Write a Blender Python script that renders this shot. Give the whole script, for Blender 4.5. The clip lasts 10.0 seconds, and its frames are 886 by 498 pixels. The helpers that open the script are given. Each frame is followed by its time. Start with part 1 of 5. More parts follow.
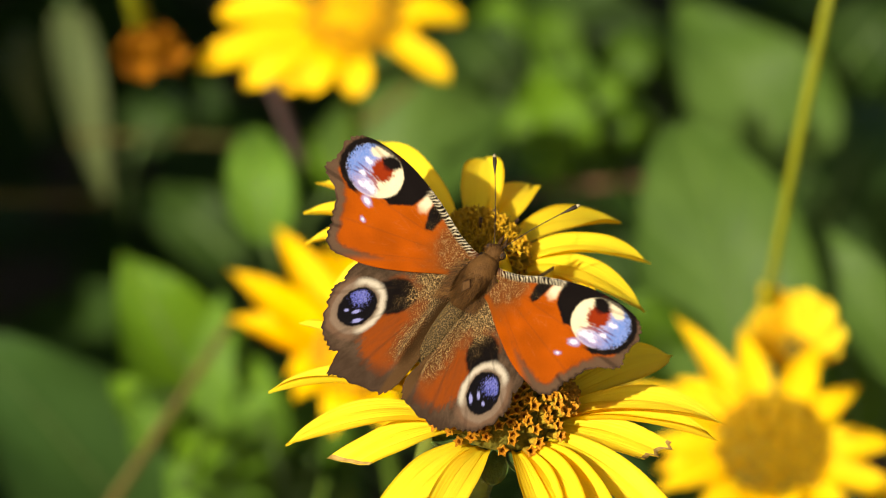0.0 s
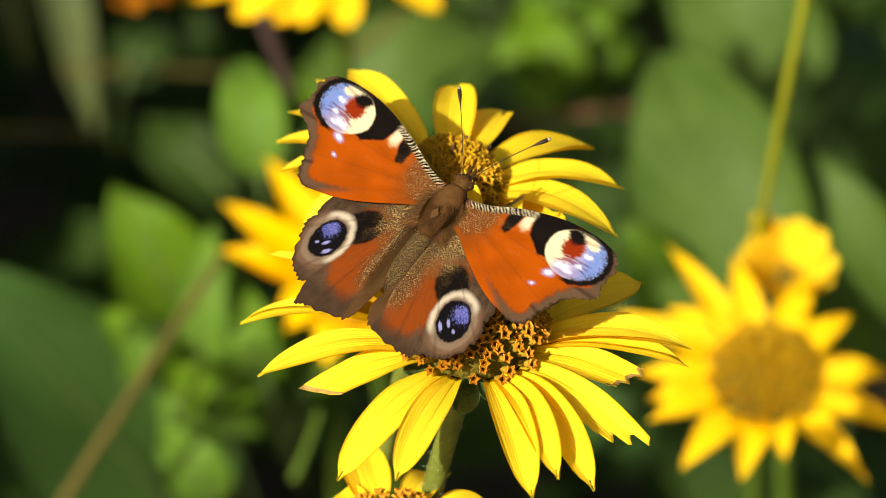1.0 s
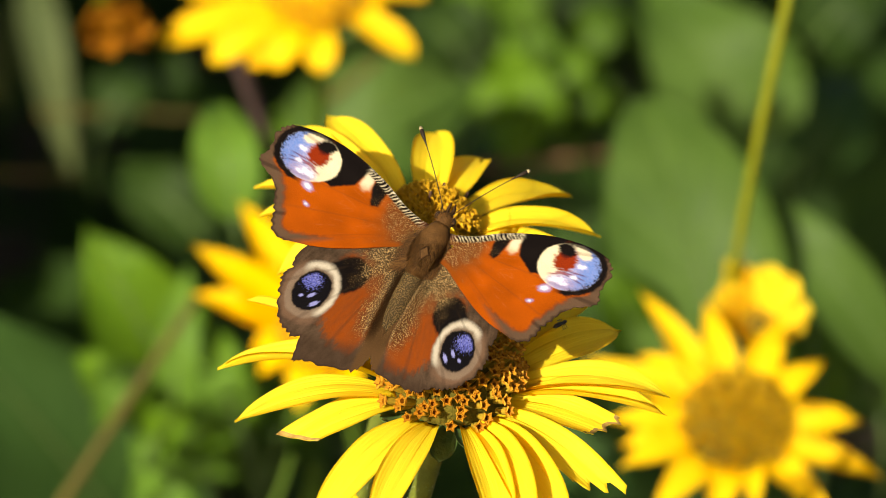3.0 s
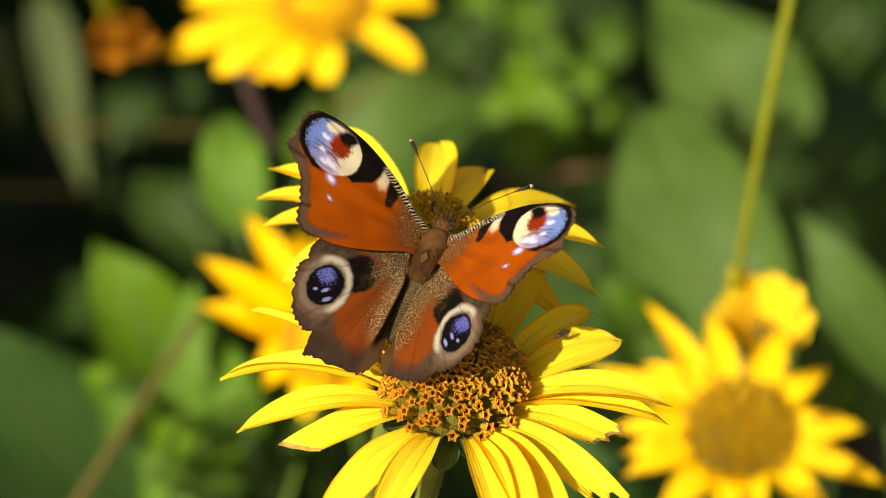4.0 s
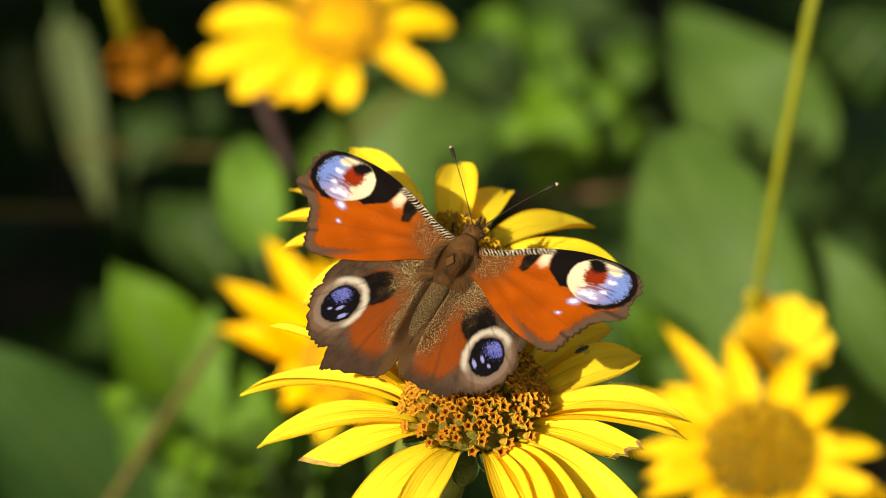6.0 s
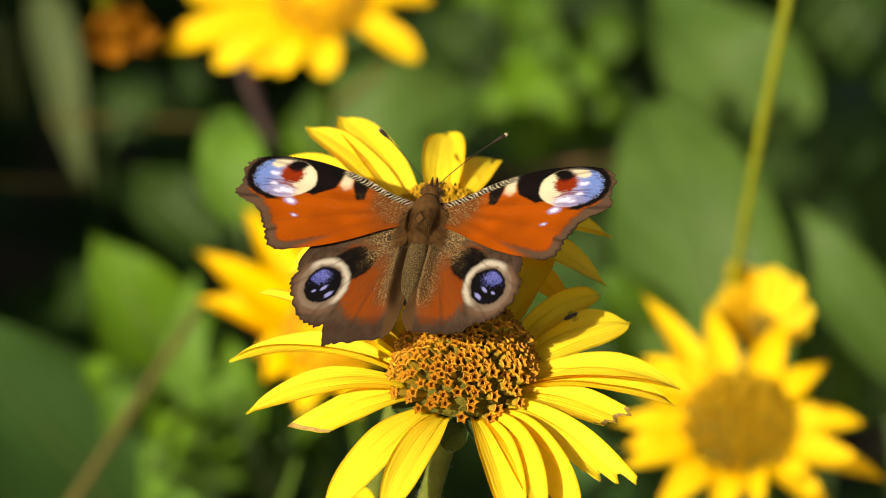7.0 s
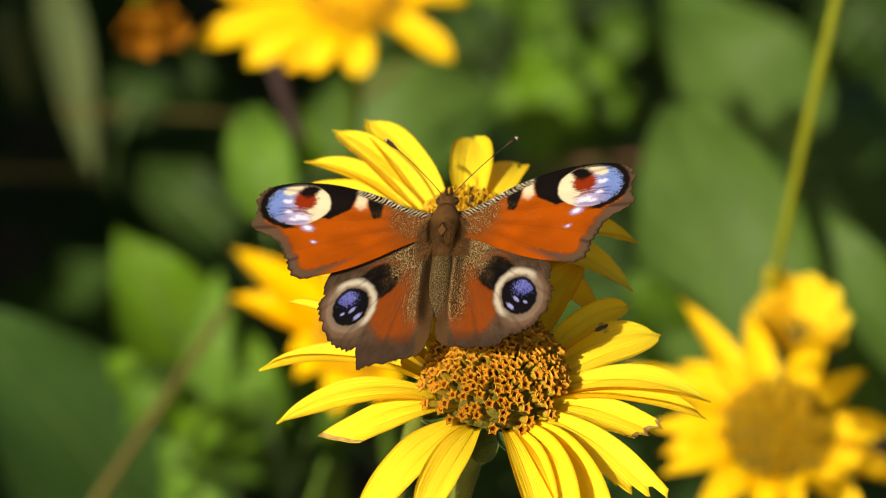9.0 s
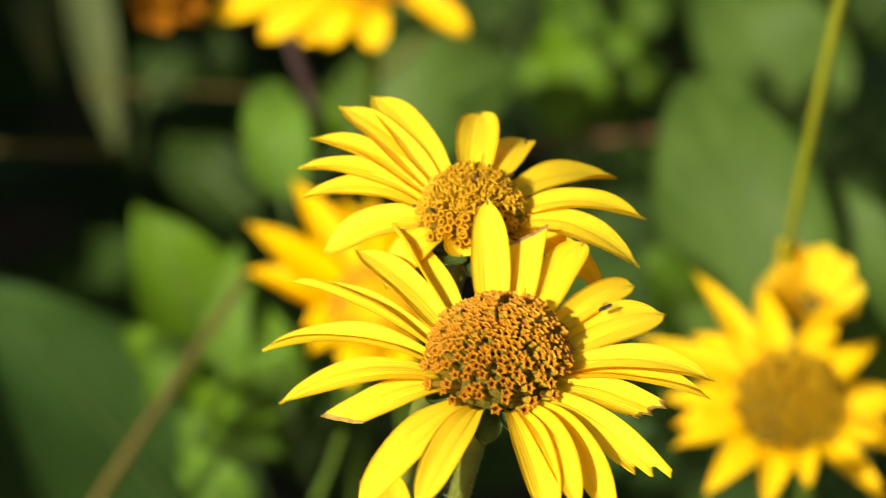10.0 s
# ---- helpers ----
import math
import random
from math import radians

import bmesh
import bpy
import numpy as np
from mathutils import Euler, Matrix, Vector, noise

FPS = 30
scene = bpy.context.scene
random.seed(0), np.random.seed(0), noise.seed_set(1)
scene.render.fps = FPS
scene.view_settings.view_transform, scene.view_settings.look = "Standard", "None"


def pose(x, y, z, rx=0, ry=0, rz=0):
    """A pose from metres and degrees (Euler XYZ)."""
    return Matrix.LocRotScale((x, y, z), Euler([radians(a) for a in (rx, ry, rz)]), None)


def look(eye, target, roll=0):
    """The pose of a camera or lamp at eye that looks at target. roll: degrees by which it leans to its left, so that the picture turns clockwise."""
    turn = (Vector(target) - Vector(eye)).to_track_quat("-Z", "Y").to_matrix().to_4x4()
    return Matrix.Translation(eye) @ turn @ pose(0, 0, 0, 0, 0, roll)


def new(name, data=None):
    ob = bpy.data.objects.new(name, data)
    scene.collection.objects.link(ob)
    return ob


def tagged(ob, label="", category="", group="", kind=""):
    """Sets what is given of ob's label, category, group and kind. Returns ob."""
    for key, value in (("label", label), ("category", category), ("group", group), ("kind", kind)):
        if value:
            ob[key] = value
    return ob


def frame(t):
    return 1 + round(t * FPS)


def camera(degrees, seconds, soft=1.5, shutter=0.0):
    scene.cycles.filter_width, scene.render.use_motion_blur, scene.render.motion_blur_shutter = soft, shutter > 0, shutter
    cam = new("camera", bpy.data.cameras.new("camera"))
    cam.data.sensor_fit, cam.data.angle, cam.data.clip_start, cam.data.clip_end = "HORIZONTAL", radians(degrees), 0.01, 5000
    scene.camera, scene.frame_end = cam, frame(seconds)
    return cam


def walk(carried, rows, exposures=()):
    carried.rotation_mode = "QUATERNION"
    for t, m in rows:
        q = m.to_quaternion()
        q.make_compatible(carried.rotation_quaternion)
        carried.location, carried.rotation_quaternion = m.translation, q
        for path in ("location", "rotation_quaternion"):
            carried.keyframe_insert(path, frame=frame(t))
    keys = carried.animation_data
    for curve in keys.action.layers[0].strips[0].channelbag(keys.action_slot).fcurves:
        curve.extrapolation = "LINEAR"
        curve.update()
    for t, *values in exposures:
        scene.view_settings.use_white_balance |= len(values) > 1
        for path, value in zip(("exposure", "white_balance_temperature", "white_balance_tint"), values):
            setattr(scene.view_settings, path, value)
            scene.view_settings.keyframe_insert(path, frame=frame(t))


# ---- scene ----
# The camera: hand-held telephoto close-up, looking down at the flowers
LENS = 12.0
FOCUS = 0.652
cam = camera(LENS, 10.0, soft=0.6, shutter=0.3)
cam.data.dof.use_dof = True
cam.data.dof.focus_distance = FOCUS
cam.data.dof.aperture_fstop = 17.0


def aim(x, y, z, yaw, pitch, roll):
    """A camera pose from a place and yaw (to the left of +y), pitch and roll in degrees."""
    a, b = radians(yaw), radians(pitch)
    way = Vector((-math.sin(a) * math.cos(b), math.cos(a) * math.cos(b), math.sin(b)))
    return look((x, y, z), Vector((x, y, z)) + way, roll)


walk(cam, [
    (0.0, aim(-0.0020, -0.5328, 1.2718, 0.153, -33.281, -0.407)),
    (0.5, aim(-0.0050, -0.5311, 1.2743, 0.076, -34.104, -0.403)),
    (1.0, aim(-0.0043, -0.5324, 1.2724, -0.137, -34.270, -0.608)),
    (1.5, aim(-0.0026, -0.5319, 1.2732, -0.162, -34.304, -0.156)),
    (2.0, aim(-0.0003, -0.5323, 1.2725, -0.208, -34.095, -0.365)),
    (2.5, aim(-0.0016, -0.5321, 1.2728, -0.375, -34.020, -0.138)),
    (2.7, aim(-0.0016, -0.5321, 1.2728, -0.395, -33.874, -0.138)),
    (4.0, aim(0.0060, -0.5341, 1.2699, 0.246, -33.331, -0.809)),
    (4.5, aim(0.0069, -0.5335, 1.2707, 0.428, -33.235, -0.645)),
    (5.0, aim(0.0123, -0.5358, 1.2673, 0.762, -32.991, -1.124)),
    (5.2, aim(0.0123, -0.5358, 1.2673, 0.839, -32.921, -1.124)),
    (6.3, aim(0.0048, -0.5330, 1.2715, 0.407, -33.319, -0.975)),
    (6.5, aim(0.0048, -0.5330, 1.2715, 0.347, -33.469, -0.975)),
    (7.0, aim(0.0065, -0.5336, 1.2706, 0.274, -33.472, -0.805)),
    (7.5, aim(0.0000, -0.5328, 1.2718, -0.259, -33.407, -0.134)),
    (8.0, aim(-0.0059, -0.5353, 1.2682, -0.510, -33.095, -0.034)),
    (8.5, aim(-0.0160, -0.5306, 1.2750, -1.010, -33.583, 0.788)),
    (9.0, aim(-0.0175, -0.5310, 1.2745, -0.931, -33.740, 0.706)),
    (9.5, aim(-0.0179, -0.5277, 1.2793, -0.760, -34.274, 0.786)),
    (9.8, aim(-0.0080, -0.5320, 1.2730, 0.000, -33.970, 0.004)),
    (10.0, aim(-0.0080, -0.5320, 1.2730, 0.000, -34.000, 0.004)),
], exposures=[(0.0, 0.79, 7400, 6), (2.0, 0.82, 7400, 6), (4.5, 0.80, 7400, 6), (6.5, 0.75, 7400, 6), (7.0, 0.71, 7400, 6), (8.0, 0.60, 7400, 6), (9.5, 0.63, 7400, 6), (10.0, 0.70, 7400, 6)])

# ---- light: a sunny garden, sun from the left and from behind the camera ----
SUN = Vector((-0.45, -0.66, 0.60)).normalized()
world = bpy.data.worlds.new("sky")
scene.world = world
world.use_nodes = True
wt = world.node_tree
sky = wt.nodes.new("ShaderNodeTexSky")
sky.sky_type = "NISHITA"
sky.sun_disc = False
sky.dust_density = 4.0
sky.ozone_density = 0.5
sky.sun_elevation = math.asin(SUN.z)
sky.sun_rotation = math.atan2(SUN.x, SUN.y)
wt.links.new(sky.outputs[0], wt.nodes["Background"].inputs[0])
wt.nodes["Background"].inputs[1].default_value = 0.078
sun = new("sun", bpy.data.lights.new("sun", "SUN"))
sun.data.energy = 5.0
sun.data.angle = radians(0.55)
sun.data.color = (1.0, 0.97, 0.91)
sun.matrix_world = look(SUN * 5, (0, 0, 0))


# ---- materials ----
class Nodes:
    """A node material under construction."""

    def __init__(self, name):
        self.m = bpy.data.materials.new(name)
        self.m.use_nodes = True
        self.t = self.m.node_tree
        self.bsdf = self.t.nodes["Principled BSDF"]
        self.out = self.t.nodes["Material Output"]

    def add(self, kind, **inputs):
        n = self.t.nodes.new(kind)
        for key, value in inputs.items():
            self.plug(n, key.replace("_", " "), value)
        return n

    def plug(self, node, key, value):
        socket = node.inputs[int(key[1:])] if key[0] == "i" and key[1:].isdigit() else node.inputs[key]
        if isinstance(value, bpy.types.NodeSocket):
            self.t.links.new(value, socket)
        else:
            socket.default_value = value

    def math(self, op, a, b=0.0):
        n = self.t.nodes.new("ShaderNodeMath")
        n.operation = op
        self.plug(n, "i0", a)
        self.plug(n, "i1", b)
        return n.outputs[0]

    def mix(self, fac, a, b, blend="MIX"):
        n = self.t.nodes.new("ShaderNodeMix")
        n.data_type, n.blend_type = "RGBA", blend
        self.plug(n, "i0", fac)
        self.plug(n, "i6", a)
        self.plug(n, "i7", b)
        return n.outputs[2]

    def ramp(self, value, low, high):
        n = self.t.nodes.new("ShaderNodeMapRange")
        self.plug(n, "i0", value)
        self.plug(n, "i1", low)
        self.plug(n, "i2", high)
        return n.outputs[0]

    def noise(self, scale, where=None, detail=3.0):
        n = self.add("ShaderNodeTexNoise", Scale=scale, Detail=detail)
        self.t.links.new(where or self.coords(), n.inputs["Vector"])
        return n.outputs["Fac"]

    def coords(self):
        return self.t.nodes.new("ShaderNodeTexCoord").outputs["Object"]

    def attribute(self, name, out="Vector"):
        n = self.t.nodes.new("ShaderNodeAttribute")
        n.attribute_name = name
        return n.outputs[out]

    def scaled(self, vector, xyz):
        n = self.t.nodes.new("ShaderNodeVectorMath")
        n.operation = "MULTIPLY"
        self.plug(n, "i0", vector)
        n.inputs[1].default_value = xyz
        return n.outputs[0]

    def random(self):
        return self.t.nodes.new("ShaderNodeObjectInfo").outputs["Random"]

    def island(self):
        return self.t.nodes.new("ShaderNodeNewGeometry").outputs["Random Per Island"]

    def bump(self, height, strength, distance):
        n = self.add("ShaderNodeBump", Strength=strength, Distance=distance, Height=height)
        self.plug(self.bsdf, "Normal", n.outputs[0])
        return n.outputs[0]

    def thin(self, color, share, normal=None):
        """Lets part of the light pass, as leaves and petals do."""
        tr = self.add("ShaderNodeBsdfTranslucent", Color=color)
        if normal is not None:
            self.plug(tr, "Normal", normal)
        mx = self.add("ShaderNodeMixShader", i0=share)
        self.t.links.new(self.bsdf.outputs[0], mx.inputs[1])
        self.t.links.new(tr.outputs[0], mx.inputs[2])
        self.t.links.new(mx.outputs[0], self.out.inputs[0])

    def done(self, rough, spec=0.3):
        self.bsdf.inputs["Roughness"].default_value = rough
        self.bsdf.inputs["Specular IOR Level"].default_value = spec
        return self.m


def petal_material(name, bright, deep, shine=(0.95, 0.55, 0.003, 1), rough=0.55):
    """Yellow ray petals: fine lengthwise lines, deeper colour to the base, small blemishes."""
    n = Nodes(name)
    lay = n.attribute("lay")
    lines = n.noise(1.0, n.scaled(lay, (9.0, 1.2, 1.0)), 4.0)
    broad = n.noise(1.0, n.scaled(lay, (2.5, 2.0, 1.0)), 2.0)
    color = n.mix(n.math("MULTIPLY", n.ramp(lines, 0.40, 0.80), 0.55), bright, deep)
    color = n.mix(n.math("MULTIPLY", n.ramp(broad, 0.5, 0.75), 0.35), color, deep)
    sep = n.add("ShaderNodeSeparateXYZ", i0=lay)
    color = n.mix(n.math("MULTIPLY", n.ramp(sep.outputs[1], 0.22, 0.0), 0.5), color, deep)
    groove = n.ramp(n.math("ABSOLUTE", n.math("SUBTRACT", n.math("ABSOLUTE", sep.outputs[0]), 0.34)), 0.07, 0.0)
    groove = n.math("MULTIPLY", groove, n.ramp(broad, 0.30, 0.62))
    color = n.mix(n.math("MULTIPLY", groove, 0.4), color, (0.72, 0.40, 0.008, 1))
    color = n.mix(n.math("MULTIPLY", n.ramp(n.math("ABSOLUTE", sep.outputs[0]), 0.84, 1.0), 0.45), color, (0.66, 0.38, 0.008, 1))
    spots = n.noise(1500.0, None, 1.0)
    color = n.mix(n.math("MULTIPLY", n.ramp(spots, 0.74, 0.80), 0.5), color, (0.22, 0.10, 0.01, 1))
    shade = n.math("MULTIPLY", n.random(), 0.16)
    color = n.mix(shade, color, deep)
    n.plug(n.bsdf, "Base Color", color)
    nb = n.bump(n.math("SUBTRACT", lines, n.math("MULTIPLY", groove, 0.5)), 0.6, 0.0004)
    n.thin(shine, 0.55, nb)
    return n.done(rough, 0.15)


def plain(name, one, two, scale, rough, bump_scale=0.0, bump_depth=0.0, spec=0.3, vary=0.0, strength=0.6):
    """Two tones broken up at two scales, with a fine relief."""
    n = Nodes(name)
    fine, broad = n.noise(scale, None, 4.0), n.noise(scale * 0.22, None, 2.0)
    color = n.mix(n.ramp(n.math("ADD", n.math("MULTIPLY", fine, 0.6), n.math("MULTIPLY", broad, 0.4)), 0.35, 0.65), one, two)
    if vary:
        color = n.mix(n.math("MULTIPLY", n.random(), vary), color, two)
    n.plug(n.bsdf, "Base Color", color)
    if bump_scale:
        n.bump(n.noise(bump_scale, None, 3.0), strength, bump_depth)
    return n.done(rough, spec)


def leaf_material(name, one, two, shine, rough=0.45, share=0.3, island=False):
    """A leaf blade: paler midrib and side veins, patchy green, a dull gloss."""
    n = Nodes(name)
    lay = n.attribute("lay")
    sep = n.add("ShaderNodeSeparateXYZ", i0=lay)
    across = n.math("ABSOLUTE", sep.outputs[0])
    rib = n.ramp(across, 0.07, 0.015)
    side = n.math("SINE", n.math("MULTIPLY", n.math("SUBTRACT", sep.outputs[1], n.math("MULTIPLY", across, 0.33)), 44.0))
    veins = n.math("MAXIMUM", rib, n.math("MULTIPLY", n.ramp(side, 0.86, 1.0), 0.6))
    patch = n.noise(42.0, None, 5.0)
    color = n.mix(n.ramp(patch, 0.38, 0.62), one, two)
    color = n.mix(n.ramp(n.noise(16.0, None, 3.0), 0.40, 0.75), color, n.mix(1.0, color, (0.5, 0.55, 0.5, 1), "MULTIPLY"))
    who = n.island() if island else n.random()
    color = n.mix(n.math("MULTIPLY", who, 0.45), color, two)
    color = n.mix(n.math("MULTIPLY", veins, 0.65), color, shine)
    n.plug(n.bsdf, "Base Color", color)
    nb = n.bump(n.math("SUBTRACT", n.noise(320.0, None, 2.0), veins), 0.5, 0.0012)
    n.thin(shine, share, nb)
    return n.done(rough + 0.1, 0.12)


PETAL = petal_material("petal_yellow", (0.93, 0.80, 0.050, 1), (0.92, 0.70, 0.022, 1), (0.97, 0.62, 0.006, 1))
PETAL_OLD = petal_material("petal_golden", (0.92, 0.67, 0.012, 1), (0.88, 0.52, 0.005, 1), (0.97, 0.56, 0.003, 1))
PETAL_WARM = petal_material("petal_warm_yellow", (0.92, 0.70, 0.020, 1), (0.90, 0.55, 0.008, 1), (0.98, 0.54, 0.004, 1))
WITHERED = plain("petal_withered", (0.26, 0.095, 0.004, 1), (0.13, 0.045, 0.003, 1), 260.0, 0.8, 900.0, 0.001, 0.05)
TEAR = plain("torn_edge", (0.34, 0.23, 0.06, 1), (0.16, 0.08, 0.02, 1), 900.0, 0.8, spec=0.05)
FLORET = plain("floret_orange", (0.47, 0.21, 0.016, 1), (0.29, 0.105, 0.007, 1), 900.0, 0.6, 3000.0, 0.0002, 0.08, vary=0.7)
FLORET_LIP = plain("floret_lobe_edge", (0.54, 0.28, 0.030, 1), (0.38, 0.165, 0.013, 1), 900.0, 0.6, spec=0.08, vary=0.8)
FLORET_OLIVE = plain("floret_olive", (0.400, 0.235, 0.0060, 1), (0.220, 0.118, 0.004, 1), 500.0, 0.6, 3000.0, 0.0002, 0.08, vary=0.6)
FLORET_FRESH = plain("floret_golden", (0.55, 0.328, 0.0206, 1), (0.416, 0.199, 0.00824, 1), 1400.0, 0.6, 3000.0, 0.0002, 0.08, vary=0.5)
THROAT = plain("floret_throat", (0.26, 0.085, 0.006, 1), (0.13, 0.040, 0.003, 1), 1800.0, 0.8, spec=0.05)
TUBE = plain("floret_tube", (0.40, 0.26, 0.026, 1), (0.26, 0.17, 0.016, 1), 1200.0, 0.6, spec=0.1, vary=0.4)
ANTHER = plain("anther_dark", (0.05, 0.022, 0.012, 1), (0.10, 0.045, 0.02, 1), 1500.0, 0.7)
CHAFF = plain("disc_chaff", (0.120, 0.095, 0.013, 1), (0.070, 0.058, 0.009, 1), 900.0, 0.8, 1500.0, 0.0008, 0.05)
STEM = plain("stem_green", (0.120, 0.140, 0.020, 1), (0.072, 0.092, 0.014, 1), 320.0, 0.5, 700.0, 0.0006)
STEM_YELLOW = plain("stem_yellow_green", (0.165, 0.170, 0.005, 1), (0.120, 0.128, 0.004, 1), 200.0, 0.5, 700.0, 0.0006)
CHAFF_GOLD = plain("disc_chaff_golden", (0.70, 0.38, 0.010, 1), (0.50, 0.24, 0.006, 1), 900.0, 0.8, 1500.0, 0.0008, 0.05)
CHAFF_BROWN = plain("disc_chaff_brown", (0.34, 0.18, 0.010, 1), (0.20, 0.10, 0.006, 1), 900.0, 0.8, 1500.0, 0.0008, 0.05)
STEM_DRY = plain("stem_dry", (0.0743, 0.0561, 0.00675, 1), (0.0482, 0.0362, 0.00459, 1), 160.0, 0.8, 500.0, 0.001)
STEM_RED = plain("stem_red_brown", (0.17, 0.075, 0.035, 1), (0.10, 0.045, 0.022, 1), 160.0, 0.8, 500.0, 0.001)
STEM_PURPLE = plain("stem_purple_brown", (0.085, 0.050, 0.045, 1), (0.050, 0.030, 0.028, 1), 160.0, 0.7, 500.0, 0.001)
BRACT = plain("bract_green", (0.0909, 0.147, 0.0324, 1), (0.049, 0.0882, 0.0203, 1), 500.0, 0.5, 900.0, 0.0005)
RIB = plain("leaf_midrib", (0.084, 0.132, 0.0324, 1), (0.056, 0.0955, 0.0243, 1), 200.0, 0.5)
STALK = plain("stalk_green", (0.070, 0.115, 0.014, 1), (0.045, 0.080, 0.009, 1), 300.0, 0.55, 700.0, 0.0006, 0.1)
DOWN = plain("stem_hair", (0.44, 0.464, 0.32, 1), (0.36, 0.384, 0.24, 1), 300.0, 0.6)
LEAF = leaf_material("leaf_green", (0.058, 0.115, 0.0075, 1), (0.040, 0.085, 0.0060, 1), (0.125, 0.215, 0.0100, 1))
# lighter copies of LEAF: sunlit leaves carry some of the sun in their colour
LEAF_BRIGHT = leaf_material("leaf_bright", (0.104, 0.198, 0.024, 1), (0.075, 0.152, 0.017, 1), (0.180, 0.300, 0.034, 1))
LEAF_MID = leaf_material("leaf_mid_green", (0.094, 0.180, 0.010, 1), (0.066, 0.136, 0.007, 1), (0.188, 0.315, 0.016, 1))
# a darkened copy of LEAF: the shade is put into the green
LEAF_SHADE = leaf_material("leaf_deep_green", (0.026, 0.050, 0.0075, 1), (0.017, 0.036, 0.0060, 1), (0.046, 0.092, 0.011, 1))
LEAF_DULL = leaf_material("leaf_dull", (0.072, 0.124, 0.022, 1), (0.047, 0.090, 0.014, 1), (0.102, 0.178, 0.029, 1), 0.4)
# dark bluish green, with some of the shade put into the colour
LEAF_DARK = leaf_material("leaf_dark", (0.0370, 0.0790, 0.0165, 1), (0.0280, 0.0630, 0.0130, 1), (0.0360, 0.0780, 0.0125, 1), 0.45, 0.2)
LEAF_PALE = leaf_material("leaf_pale", (0.120, 0.145, 0.052, 1), (0.085, 0.105, 0.038, 1), (0.140, 0.170, 0.060, 1), 0.5)
# darker than LEAF: part of the shade inside the bed is painted in
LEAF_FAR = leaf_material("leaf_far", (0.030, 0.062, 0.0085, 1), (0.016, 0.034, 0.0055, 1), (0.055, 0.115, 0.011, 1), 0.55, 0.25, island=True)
SOIL = plain("soil", (0.030, 0.022, 0.013, 1), (0.050, 0.038, 0.022, 1), 22.0, 0.95, 60.0, 0.02)
INSECT = plain("insect_black", (0.012, 0.011, 0.010, 1), (0.03, 0.025, 0.02, 1), 2000.0, 0.35)


# ---- small tools ----
def part(name, bm, material, parent, label=""):
    """Links a bmesh as one mesh object under a thing or a part (or as a thing, with no parent)."""
    me = bpy.data.meshes.new(name)
    bm.to_mesh(me)
    bm.free()
    for m in material if isinstance(material, (list, tuple)) else (material,):
        me.materials.append(m)
    for p in me.polygons:
        p.use_smooth = True
    ob = new(name, me)
    ob.parent = parent
    return tagged(ob, label)


def thing(name, where, label, category, group="", kind=""):
    ob = new(name)
    ob.empty_display_size = 0.01
    ob.location = where
    return tagged(ob, label, category, group, kind)


def shared(name, mesh, parent, m):
    """One more object on a mesh that its like share."""
    ob = new(name, mesh)
    ob.parent = parent
    ob.matrix_basis = m
    return ob


def bezier(a, b, c, t):
    return a * (1 - t) ** 2 + b * (2 * t * (1 - t)) + c * t * t


def tube(bm, points, radii, sides=8, mat=0):
    """A round, tapered, closed tube along points."""
    rings = []
    for i, p in enumerate(points):
        way = (points[min(i + 1, len(points) - 1)] - points[max(i - 1, 0)]).normalized()
        side = way.orthogonal().normalized() if i == 0 else (side - way * side.dot(way)).normalized()
        up = way.cross(side)
        rings.append([bm.verts.new(p + (side * math.cos(k) + up * math.sin(k)) * radii[i]) for k in (2 * math.pi * j / sides for j in range(sides))])
    for a, b in zip(rings, rings[1:]):
        for j in range(sides):
            bm.faces.new((a[j], a[(j + 1) % sides], b[(j + 1) % sides], b[j])).material_index = mat
    bm.faces.new(rings[0][::-1]).material_index = mat
    bm.faces.new(rings[-1]).material_index = mat
    return rings


def blade(bm, rows, cols, point, thick, mat=0, mark=None):
    """A thin solid blade: point(t, v) gives the place and the normal for t along 0..1 and v across -1..1. Keeps t and v for the material."""
    lay = bm.verts.layers.float_vector.get("lay") or bm.verts.layers.float_vector.new("lay")
    top, low = [], []
    for i in range(rows + 1):
        t = i / rows
        a, b = [], []
        for j in range(cols + 1):
            v = 2 * j / cols - 1
            p, n = point(t, v)
            edge = thick * (0.15 + 0.85 * math.sqrt(max(0.0, 1 - v * v)))
            for row, sign in ((a, 0.5), (b, -0.5)):
                vert = bm.verts.new(p + n * edge * sign)
                vert[lay] = (v, t, 0)
                row.append(vert)
        top.append(a)
        low.append(b)
    for i in range(rows):
        for j in range(cols):
            for grid, flip in ((top, False), (low, True)):
                q = (grid[i][j], grid[i][j + 1], grid[i + 1][j + 1], grid[i + 1][j])
                f = bm.faces.new(q[::-1] if flip else q)
                f.material_index = mark if mark is not None and i == rows - 1 else mat
        for j, flip in ((0, True), (cols, False)):
            q = (top[i][j], top[i + 1][j], low[i + 1][j], low[i][j])
            bm.faces.new(q[::-1] if flip else q).material_index = mat
    for i, flip in ((0, False), (rows, True)):
        for j in range(cols):
            q = (top[i][j], low[i][j], low[i][j + 1], top[i][j + 1])
            bm.faces.new(q[::-1] if flip else q).material_index = mat


